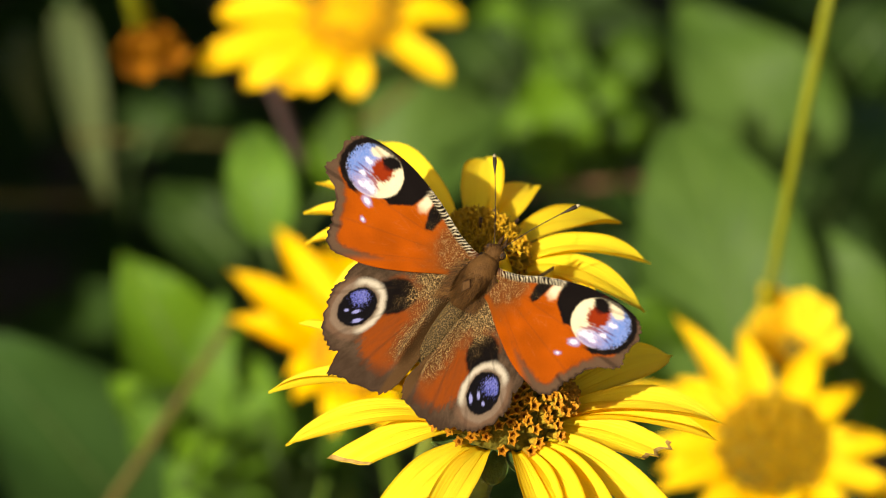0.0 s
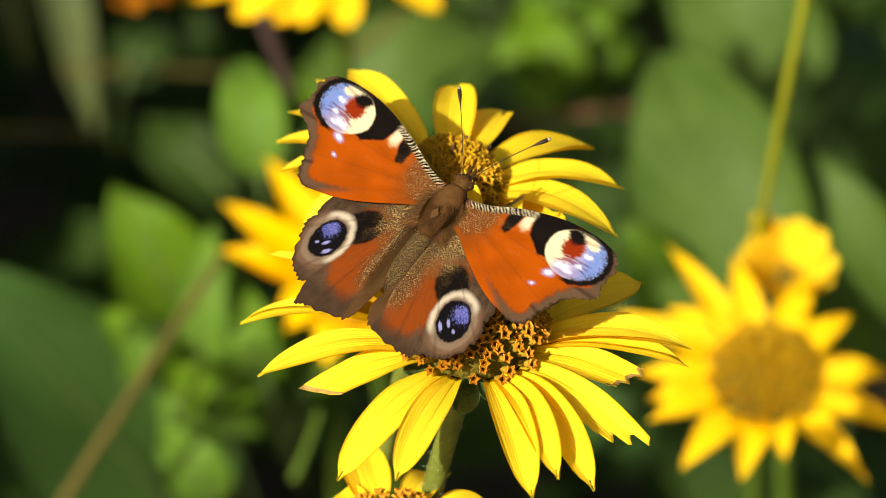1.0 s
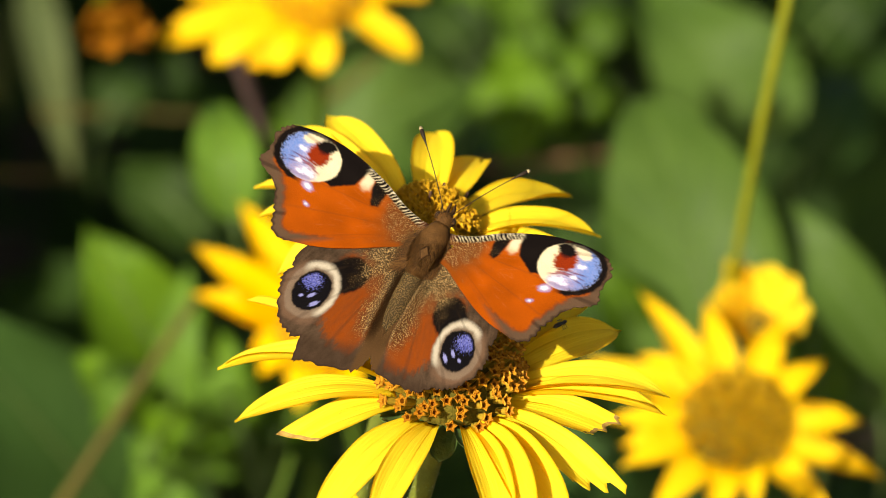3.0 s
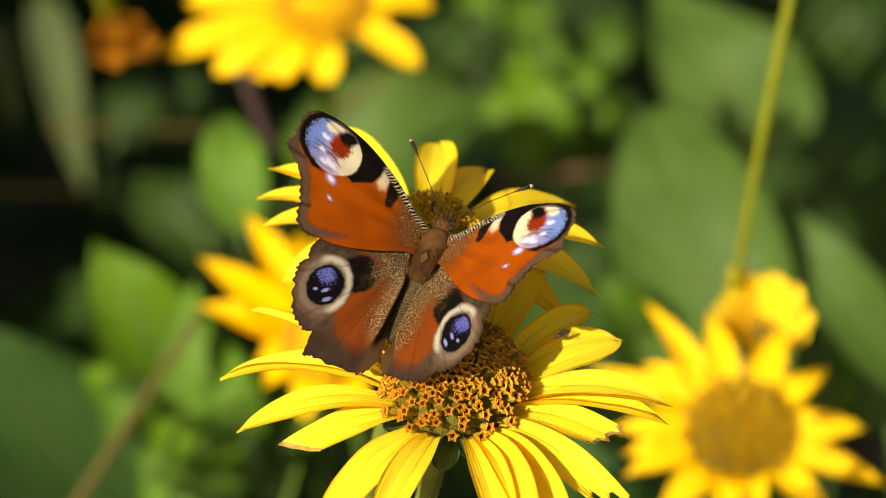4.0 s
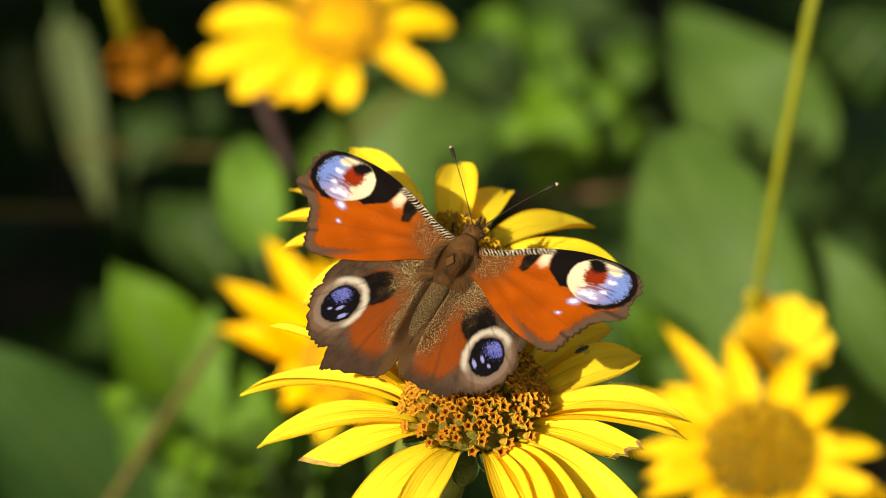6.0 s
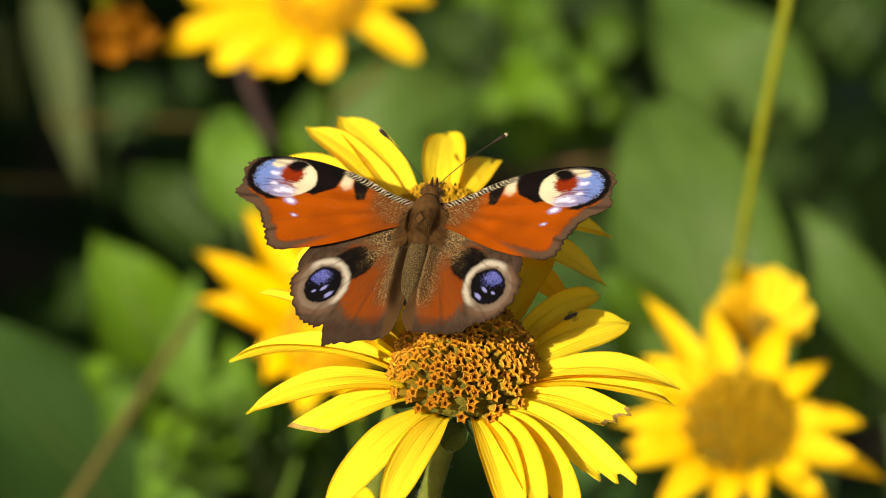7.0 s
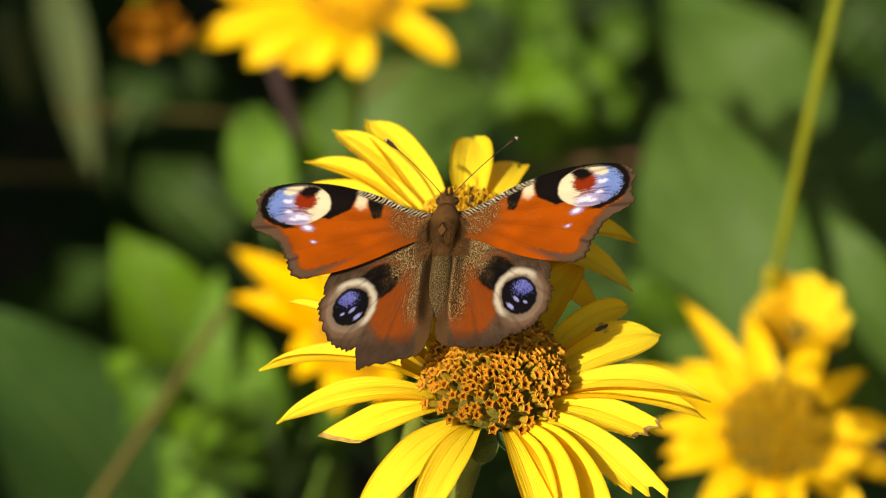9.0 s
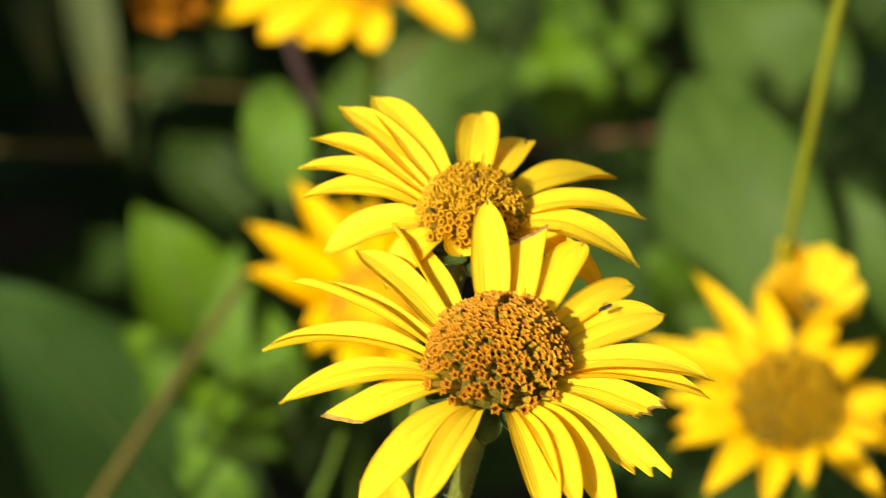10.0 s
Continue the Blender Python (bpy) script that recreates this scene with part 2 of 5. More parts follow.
def strip(a, b, c, width, facing, shape, cup=0.0, twist=0.0, ridge=0.0, ends=None, ripple=0.0, seed=0):
    """The point function of a petal or leaf along the curve a, b, c. shape(t): width share; ends(v): how far it reaches."""
    rng = random.Random(seed)
    ph = rng.uniform(0, 6.28)

    def point(t, v):
        s = t * (ends(v) if ends else 1.0)
        p = bezier(a, b, c, s)
        way = ((b - a) * (2 * (1 - s)) + (c - b) * (2 * s)).normalized()
        side = way.cross(facing).normalized()
        nor = side.cross(way).normalized()
        turn = twist * (0.35 + 0.65 * s)
        side, nor = side * math.cos(turn) + nor * math.sin(turn), nor * math.cos(turn) - side * math.sin(turn)
        w = width * 0.5 * shape(s)
        lift = cup * w * (v * v - 0.3) + ridge * math.cos(v * 7.2) * math.sqrt(max(shape(s), 0)) + ripple * math.sin(s * 11 + v * 2.2 + ph) * abs(v)
        return p + side * (w * v) + nor * lift, (nor - side * (2 * cup * v)).normalized()

    return point


def petal_shape(t):
    rise = 0.40 + 0.60 * math.sin(min(t / 0.5, 1.0) * math.pi / 2)
    fall = 1.0 if t < 0.5 else max(0.0, 1 - ((t - 0.5) / 0.5) ** 2.7) ** 0.62
    return rise * max(fall, 0.06)


def cut_shape(t):
    return 0.42 + 0.58 * math.sin(min(t / 0.5, 1.0) * math.pi / 2) - 0.12 * max(0.0, t - 0.6)


def leaf_shape(t):
    return max(0.03, (math.sin(math.pi * min(1.0, t * 0.94 + 0.06) ** 0.62) ** 0.85) * (1 + 0.03 * math.sin(t * 95)))


def oval_shape(t):
    return max(0.03, math.sin(math.pi * min(1.0, t * 0.96 + 0.03) ** 0.9) ** 0.65)


def pointed_shape(t):
    return max(0.05, (0.55 + 0.45 * min(t / 0.25, 1.0)) * max(0.0, 1 - max(0.0, (t - 0.25) / 0.75) ** 1.5) ** 0.9)


def round_end(v):
    return 1.0 - 0.035 * math.cos(v * 5.0)


def torn_end(v):
    return 0.93 - 0.10 * abs(math.sin(v * 4.7 + 0.6)) - 0.05 * abs(math.sin(v * 13.0)) - 0.10 * v


def burnt_end(v):
    return torn_end(v) + 0.03 * math.sin(v * 9.0)


def broken_end(v):
    return 0.86 + 0.12 * v


def nick_end(v):
    return 1.0 - 0.16 * max(0.0, 1 - abs(v - 0.25) / 0.3)


# ---- the ground ----
def ground():
    bm = bmesh.new()
    n = 60
    grid = []
    for i in range(n + 1):
        row = []
        for j in range(n + 1):
            u, v = 2 * i / n - 1, 2 * j / n - 1
            x, y = 40 * u * abs(u) ** 1.5, 40 * v * abs(v) ** 1.5
            row.append(bm.verts.new((x, y, 0.03 * noise.noise((x * 2, y * 2, 0)))))
        grid.append(row)
    for i in range(n):
        for j in range(n):
            bm.faces.new((grid[i][j], grid[i + 1][j], grid[i + 1][j + 1], grid[i][j + 1]))
    return tagged(part("ground", bm, SOIL, None), "dark garden soil in the shade of the flower bed", "ground", kind="structure")


ground()


# ---- flowers ----
def head_pose(where, lean, side=0.0):
    """The pose of a flower head: its z axis is the way it faces, tilted by lean degrees towards the viewer."""
    z = Vector((math.sin(radians(side)), -math.sin(radians(lean)), math.cos(radians(lean)))).normalized()
    x = (Vector((1, 0, 0)) - z * z.x).normalized()
    m = Matrix((x, z.cross(x), z)).transposed().to_4x4()
    m.translation = where
    return m


MM = 0.001


def floret_mesh(name, star, tube_m, throat, lip, wide=0.92, tall=3.3):
    """One disc floret: a slim tube that flares into five pointed lobes, curled back, round a dark throat."""
    bm = bmesh.new()

    def ring(r, z, tip=0.0, up=0.0):
        return [bm.verts.new(Vector((math.cos(k) * (r + tip * (j % 2 == 0)), math.sin(k) * (r + tip * (j % 2 == 0)), z + up * (j % 2 == 0))) * MM) for j, k in ((j, math.pi * j / 5) for j in range(10))]

    rows = [ring(0.58, 0), ring(0.70, 0.5 * tall), ring(0.74, 0.80 * tall), ring(0.72, 0.91 * tall, wide - 0.72, 0.10), ring(0.60, 0.97 * tall, (wide - 0.70) * 0.74, 0.22), ring(0.42, 0.86 * tall), ring(0.26, 0.58 * tall)]
    for i, m in enumerate((1, 1, 0, 3, 0, 2)):
        a, b = rows[i], rows[i + 1]
        for j in range(10):
            bm.faces.new((a[j], a[(j + 1) % 10], b[(j + 1) % 10], b[j])).material_index = m
    bm.faces.new(rows[-1]).material_index = 2
    me = bpy.data.meshes.new(name)
    bm.to_mesh(me)
    bm.free()
    for m in (star, tube_m, throat, lip):
        me.materials.append(m)
    return me


def curl_mesh(name, m):
    """A floret in flower: a slim tube with two style arms that curl outwards."""
    bm = bmesh.new()
    tube(bm, [Vector((0, 0, z)) * MM for z in (0, 1.0, 2.0)], [0.3 * MM, 0.34 * MM, 0.26 * MM], 6)
    for sx in (-1, 1):
        tube(bm, [Vector((sx * x, 0, z)) * MM for x, z in ((0.05, 1.9), (0.25, 2.5), (0.62, 2.75), (0.85, 2.45), (0.74, 2.2))], [0.13 * MM, 0.13 * MM, 0.12 * MM, 0.11 * MM, 0.06 * MM], 5)
    me = bpy.data.meshes.new(name)
    bm.to_mesh(me)
    bm.free()
    me.materials.append(m)
    for p in me.polygons:
        p.use_smooth = True
    return me


def stamen_mesh(name, m):
    bm = bmesh.new()
    tube(bm, [Vector((0, 0, z)) * MM for z in (0, 1.4, 2.2, 3.3, 3.5)], [0.16 * MM, 0.18 * MM, 0.30 * MM, 0.28 * MM, 0.12 * MM], 6)
    me = bpy.data.meshes.new(name)
    bm.to_mesh(me)
    bm.free()
    me.materials.append(m)
    return me


STAR = floret_mesh("floret", FLORET, TUBE, THROAT, FLORET_LIP, 1.25, 3.9)
STAR_OLIVE = floret_mesh("floret", FLORET_OLIVE, TUBE, THROAT, FLORET_OLIVE, 1.0, 2.6)
STAR_FRESH = floret_mesh("floret", FLORET_FRESH, TUBE, THROAT, FLORET_FRESH, 0.95, 2.4)
CURL = curl_mesh("floret", FLORET_FRESH)
STAMEN = stamen_mesh("stamen", ANTHER)


def dome(r, radius, height):
    """Height and slope of a flower's disc at the share r of its radius."""
    z = height * max(0.0, 1 - r ** 2.3) ** 0.62
    e = 0.01
    z2 = height * max(0.0, 1 - min(1.0, r + e) ** 2.3) ** 0.62
    return z, (z2 - z) / (e * radius)


def disc(flower, m, radius, height, count, meshes, seed, material=CHAFF, label="", gap=None):
    """The domed centre of a flower with its florets set in a spiral. Radius and height in mm."""
    rng = random.Random(seed)
    bm = bmesh.new()
    rows = []
    for i in range(15):
        r = i / 14
        z, _ = dome(r, radius, height)
        rows.append([bm.verts.new(Vector((math.cos(k) * r * radius, math.sin(k) * r * radius, z)) * MM) for k in (2 * math.pi * j / 28 for j in range(28))] if i else [bm.verts.new((0, 0, z * MM))])
    for j in range(28):
        bm.faces.new((rows[0][0], rows[1][j], rows[1][(j + 1) % 28]))
    for a, b in zip(rows[1:], rows[2:]):
        for j in range(28):
            bm.faces.new((a[j], b[j], b[(j + 1) % 28], a[(j + 1) % 28]))
    low = [bm.verts.new(Vector((math.cos(2 * math.pi * j / 28) * radius * 0.6, math.sin(2 * math.pi * j / 28) * radius * 0.6, -2.5)) * MM) for j in range(28)]
    for j in range(28):
        bm.faces.new((rows[-1][j], low[j], low[(j + 1) % 28], rows[-1][(j + 1) % 28]))
    bm.faces.new(low[::-1])
    ob = part("disc", bm, material, flower, label)
    ob.matrix_basis = m
    for i in range(count):
        r = math.sqrt((i + 0.5) / count) ** 0.92
        k = i * 2.39996 + rng.uniform(-0.12, 0.12)
        z, slope = dome(min(r, 0.995), radius, height)
        nor = Vector((-slope * math.cos(k), -slope * math.sin(k), 1)).normalized()
        nor = (nor + Vector((0, 0, 0.42)) + Vector((rng.uniform(-1, 1), rng.uniform(-1, 1), rng.uniform(-1, 1))) * 0.11).normalized()
        me = meshes(r, rng)
        if gap and gap[1] < r < gap[2] and math.cos(k - gap[0]) > 0 and abs(math.sin(k - gap[0])) * r * radius < gap[3]:
            continue  # a bare cleft in the disc
        if me is None:
            continue
        p = Vector((math.cos(k) * r * radius, math.sin(k) * r * radius, z - 0.5 + rng.uniform(-0.45, 0.25))) * MM
        turn = nor.to_track_quat("Z", "X").to_matrix().to_4x4() @ pose(0, 0, 0, 0, 0, rng.uniform(0, 360))
        s = rng.uniform(0.78, 1.0)
        shared(me.name.split(".")[0], me, ob, Matrix.Translation(p) @ turn @ Matrix.Diagonal((s, s, s * rng.uniform(0.9, 1.1), 1)))
    return ob


def ray(flower, m, az, reach, rise, width, arch=3.0, twist=0.0, cup=0.35, end=round_end, shape=petal_shape, root=9.0, material=PETAL, ridge=0.09, ripple=0.15, seed=0, low=-0.5, label="", bend=0.0):
    """One ray petal, in mm in the flower head's space: towards az degrees, its tip reach mm out and rise mm up, arched by arch mm."""
    k = radians(az)
    out = Vector((math.cos(k), math.sin(k), 0))
    side = Vector((-math.sin(k), math.cos(k), 0))
    a = (out * root + Vector((0, 0, low))) * MM
    c = (out * reach + Vector((0, 0, rise))) * MM
    b = (a + c) / 2 + Vector((0, 0, arch * 2)) * MM + side * (bend * MM)
    bm = bmesh.new()
    mark = 1 if end in (broken_end, burnt_end) else None
    blade(bm, 22, 14, strip(a, b, c, width * MM, Vector((0, 0, 1)), shape, cup, radians(twist), ridge * MM, end, ripple * MM, seed), 0.22 * MM, 0, mark)
    ob = part("petal", bm, [material, TEAR], flower, label)
    ob.matrix_basis = m
    return ob


def bracts(flower, m, radius, count, seed, length=9.0):
    """The green scales under the flower head."""
    rng = random.Random(seed)
    for i in range(count):
        k = 2 * math.pi * i / count + rng.uniform(-0.15, 0.15)
        out = Vector((math.cos(k), math.sin(k), 0))
        a, b = out * radius * 0.35 + Vector((0, 0, -4.5)), out * radius * 0.95 + Vector((0, 0, -4.2))
        c = out * (radius * 0.8 + length * 0.55) + Vector((0, 0, -1.5 + rng.uniform(-3, 1)))
        bm = bmesh.new()
        blade(bm, 8, 4, strip(a * MM, b * MM, c * MM, 4.2 * MM, Vector((0, 0, 1)), petal_shape, 0.3, 0, 0, None, 0, i), 0.35 * MM)
        part("bract", bm, BRACT, flower).matrix_basis = m


def stem(flower, m, radius, material=STEM, hairs=0, bow=0.02, slant=0.0):
    """A stem from the plant's foot on the ground to the flower head, given in the plant's space."""
    top = m.translation - m.to_3x3() @ Vector((0, 0, 2.0 * MM))
    under = top - m.to_3x3() @ Vector((slant, 0, 0.09))
    pts = []
    for i in range(29):
        t = i / 28
        p = Vector((0, 0, 0)) * (1 - t) ** 3 + Vector((bow, 0, 0.35)) * (3 * t * (1 - t) ** 2) + under * (3 * t * t * (1 - t)) + top * t ** 3
        pts.append(p)
    radii = [radius * (1.5 - 0.55 * i / 28) for i in range(28)] + [radius * 1.7]
    bm = bmesh.new()
    tube(bm, pts, radii, 12)
    ob = part("stem", bm, material, flower)
    if hairs:
        rng = random.Random(5)
        bm = bmesh.new()
        for i in range(hairs):
            t = rng.uniform(0.80, 0.985)
            f = t * 28
            j = int(f)
            p = pts[j].lerp(pts[min(j + 1, 28)], f - j)
            k = rng.uniform(0, 6.283)
            d = Vector((math.cos(k), math.sin(k), rng.uniform(-0.2, 0.3)))
            r = radii[j] * 0.95
            q = p + d * r
            s = Vector((-d.y, d.x, 0)) * 0.05 * MM
            e = q + d * rng.uniform(0.4, 1.0) * MM
            bm.faces.new((bm.verts.new(q - s), bm.verts.new(q + s), bm.verts.new(e)))
        part("hair", bm, DOWN, ob)
    return ob


def plant(name, head, lean, side, foot, label, group="yellow flowers"):
    """The empty at a flower plant's foot, and the pose of its head in the plant's space."""
    ob = thing(name, (foot[0], foot[1], 0.0), label, "flower", group)
    m = head_pose(Vector(head) - Vector((foot[0], foot[1], 0)), lean, side)
    return ob, m


# the flower in front, fully open, with its domed orange centre
main, mm = plant("flower", (0.0006, 0.0030, 0.8894), 6, 0, (-0.025, 0.02), "yellow daisy-like flower with frayed petals and a domed orange-brown centre")
stem(main, mm, 1.8 * MM, hairs=420, bow=-0.05, slant=0.027)
bracts(main, mm, 10.0, 14, 3)
disc(main, mm, 9.2, 9.4, 225, lambda r, rng: STAR if rng.random() > 0.02 else None, 11, label="domed disc of orange star-shaped florets", gap=(radians(66), 0.15, 0.70, 0.75))
ray(main, mm, 170.4, 36.7, -1.0, 5.2, 4.2, -25, 0.8, root=9.0, seed=1)
ray(main, mm, -172.6, 33.6, -2.6, 6.2, 3.5, -4, 0.15, root=9.0, seed=2)
ray(main, mm, -160.4, 28.4, -4.6, 6.2, 2.2, 4, 0.15, root=9.0, seed=3, end=broken_end, shape=cut_shape, label="petal with a broken, browned tip")
ray(main, mm, -129.1, 33.4, -4.4, 6.3, 2.6, 8, 0.2, root=9.0, seed=4)
ray(main, mm, -111.8, 33.1, -0.1, 5.7, 2.2, 12, 0.3, root=9.0, seed=5)
ray(main, mm, -76.6, 34.1, -1.8, 5.8, 2.6, -16, 0.55, root=9.0, seed=6, bend=1.0)
ray(main, mm, -68.8, 32.6, -0.4, 5.2, 2.8, -22, 0.6, root=9.0, seed=7, bend=1.5)
ray(main, mm, -59.6, 33.9, -3.9, 5.7, 3, -18, 0.55, root=9.0, seed=8, bend=1.5)
ray(main, mm, -40.9, 33.7, -5.7, 6.3, 2.6, -14, 0.45, root=9.0, seed=9, end=torn_end, shape=cut_shape, label="petal with a torn, jagged tip")
ray(main, mm, -18.9, 27.6, -3.0, 6.6, 1.4, -4, 0.35, root=9.0, seed=10, end=burnt_end, shape=cut_shape, label="petal with a torn, browned tip")
ray(main, mm, -7.3, 32.7, -2.0, 5.4, 2.6, 24, 0.7, root=9.0, seed=11)
ray(main, mm, -2.0, 33.1, -1.0, 6.6, 3.2, 12, 0.5, root=9.0, seed=12)
ray(main, mm, 23.6, 28.4, 1.6, 9.4, 1.8, 2, 0.15, root=9.0, seed=13)
ray(main, mm, 40.6, 28.4, 1.4, 4.6, 2.6, -34, 0.6, root=9.0, seed=14)
ray(main, mm, 59.9, 27.4, 5.8, 7.2, 2.0, 8, 0.5, root=9.0, seed=15)
ray(main, mm, 77.5, 24.4, 10.6, 6.2, 0.6, -6, 0.3, root=9.0, seed=16, end=broken_end, shape=cut_shape)
ray(main, mm, 93.9, 22.6, 15.4, 6.2, 0.5, 3, 0.3, root=9.0, seed=17)
ray(main, mm, 121.5, 31.3, 7.1, 5.0, 1.6, -40, 0.7, root=9.0, seed=18)
ray(main, mm, 135.8, 31.0, 6.0, 6.4, 2.0, -10, 0.45, root=9.0, seed=19)
ray(main, mm, 153.4, 35.4, 4.5, 4.6, 2.6, -45, 0.9, root=9.0, seed=20)

# the flower just behind it, on which the butterfly feeds
second, sm = plant("flower", (-0.0034, 0.0313, 0.8992), 8, 0, (-0.06, 0.07), "yellow daisy-like flower with a golden centre of curled stamens")
stem(second, sm, 1.6 * MM, hairs=260, bow=-0.04, slant=0.022)
bracts(second, sm, 7.5, 12, 4)
disc(second, sm, 7.2, 6.6, 240, lambda r, rng: STAMEN if rng.random() < (0.06 if r > 0.6 else 0.02) else (CURL if r < 0.72 else STAR_FRESH), 12, material=CHAFF_BROWN, label="domed disc of golden curled florets with dark stamens")
ray(second, sm, 162.7, 28.3, -3.0, 6.0, 3.4, -8, 0.35, root=6.5, seed=31)
ray(second, sm, 154.1, 30.5, -1.0, 5.8, 3.2, -14, 0.45, root=6.5, seed=32)
ray(second, sm, 145.7, 30.9, 1.7, 5.4, 3.0, -18, 0.55, root=6.5, seed=33)
ray(second, sm, 134.2, 30.2, 4.6, 6.6, 2.2, -10, 0.35, root=6.5, seed=34)
ray(second, sm, 122.2, 29.9, 3.7, 7.2, 2.2, -6, 0.35, root=6.5, seed=35)
ray(second, sm, 86.5, 27.0, -1.0, 7.0, 2.0, 3, 0.5, root=6.5, seed=36)
ray(second, sm, 68.5, 25.2, -3.8, 6.8, 2.2, 6, 0.4, root=6.5, seed=37, end=nick_end)
ray(second, sm, 37.1, 29.3, -6.9, 7.2, 2.8, 12, 0.45, root=6.5, seed=38)
ray(second, sm, 6.9, 27.6, -3.0, 6.0, 3.2, 16, 0.5, root=6.5, seed=39)
ray(second, sm, -9.8, 26.7, -6.0, 7.2, 3.4, 8, 0.35, root=6.5, seed=40)
ray(second, sm, -23.3, 23.2, -8.0, 6.4, 2.4, 6, 0.35, root=6.5, seed=41)
ray(second, sm, -175.7, 23.6, -6.0, 7.2, 2.6, 6, 0.35, root=6.5, seed=42)
ray(second, sm, -143.9, 16.6, -6.0, 6.6, 2.4, 4, 0.35, root=6.5, seed=43)
ray(second, sm, -100.9, 8.3, -1.0, 6.6, 1.4, 20, 0.8, root=6.5, seed=44)
ray(second, sm, -58.9, 12.5, -7.0, 6.4, 2.0, 0, 0.4, root=6.5, seed=45)


def open_flower(name, head, lean, side, foot, radius, height, count, tips, width, label, seed, meshes=None, material=PETAL, arch=2.5, root=None, stalk=STALK, thick=1.9, shape=petal_shape, chaff=CHAFF):
    """A whole flower from the az, reach and rise of its petals."""
    ob, m = plant(name, head, lean, side, foot, label)
    stem(ob, m, thick * MM, stalk)
    bracts(ob, m, radius, 12, seed)
    disc(ob, m, radius, height, count, meshes or (lambda r, rng: STAR), seed, chaff)
    rng = random.Random(seed)
    for i, (az, reach, rise) in enumerate(tips):
        ray(ob, m, az, reach, rise, width * rng.uniform(0.9, 1.1), arch * rng.uniform(0.7, 1.3), rng.uniform(-14, 14), rng.uniform(0.2, 0.5), root=root or radius * 0.9, shape=shape, material=material, seed=seed * 10 + i)
    return ob, m


fresh = lambda r, rng: CURL if r < 0.6 else STAR_FRESH
open_flower("flower", (0.0640, 0.1780, 0.7550), 28, 0, (0.07, 0.36), 10.6, 6.0, 190,
            [(121, 36.4, 0.0), (100, 29.0, 0.0), (66, 27.0, 0.0), (37, 24.2, 0.0), (1, 26.2, 0.0), (-23, 32.4, 0.0), (-50, 30.8, 0.0), (-80, 19.4, 0.5), (-104, 23.0, -2.5), (-131, 27.4, 0.0), (-158, 26.0, 0.0), (177, 26.0, 0.0), (153, 34.5, 0.0), (-172, 24.0, -3.0), (137, 26.0, -3.0)],
            7.6, "yellow daisy-like flower facing the sun, olive-brown centre", 51, lambda r, rng: STAR_OLIVE, PETAL_WARM, shape=pointed_shape, arch=1.6)
open_flower("flower", (-0.0249, 0.3167, 0.7787), 30, 0, (-0.06, 0.42), 10.0, 5.5, 150,
            [(-162.6, 38.4, -2.0), (-145.7, 29.9, -2.0), (-118, 21.4, -2.0), (-88, 20.0, -2.0), (-35, 27.2, -2.0), (2, 25.4, -3.0), (40, 25.2, -3.0), (92, 20.6, -3.0), (136, 25.2, -3.0), (175, 31.6, -3.0), (-132, 23.2, -4.0), (-19, 14.9, -3.0)],
            7.9, "yellow daisy-like flower with broad petals and golden-orange centre", 52, fresh, PETAL_WARM, chaff=CHAFF_GOLD)
open_flower("flower", (-0.0220, 0.2400, 0.7360), 25, -10, (-0.02, 0.34), 10.3, 6.9, 120,
            [(121, 36.7, 7.4), (149, 32.0, 14.4), (161, 31.4, 4.6), (107, 30.4, 0.7), (-176, 18.2, -3.4), (-155, 17.9, -3.4), (-114, 19.0, -3.4), (86, 27.6, -4.9), (-26, 15.5, -2.3), (-73, 19.7, -3.4), (132, 26.9, -13.9), (95, 30.4, -1.1), (124, 29.9, -5.0)],
            9.0, "golden daisy-like flower half hidden behind the others", 53, fresh, PETAL_OLD, shape=pointed_shape, chaff=CHAFF_GOLD)
open_flower("flower", (-0.0137, -0.0074, 0.8561), 4, 0, (-0.03, 0.0), 9.0, 5.0, 60,
            [(124, 16.4, -1.2), (102, 25.5, -0.4), (67, 22.3, -2.9), (30, 19.1, 0.0), (167, 16.9, 0.0), (-142, 14.0, -3.0), (-90, 14.6, -3.0), (-38, 14.0, -3.0), (-170, 14.8, -2.0), (2, 14.6, -2.0)],
            7.0, "yellow daisy-like flower below the open one", 54)
low_flower = scene.objects[-1]
while low_flower.parent:
    low_flower = low_flower.parent
open_flower("flower_bud", (0.0708, 0.2090, 0.7588), 32, 0, (0.10, 0.34), 2.6, 2.0, 12,
            [(122, 13, 9), (74, 10, 9.5), (44, 11, 7), (8, 11, 4.5), (162, 10.5, 7), (-165, 9, 5.5), (-120, 7, 4), (-65, 8, 4.5), (-22, 10, 5), (98, 9, 10), (145, 10, 8.5)],
            7.4, "half-open yellow flower bud with crumpled petals", 55, fresh, arch=1.2)


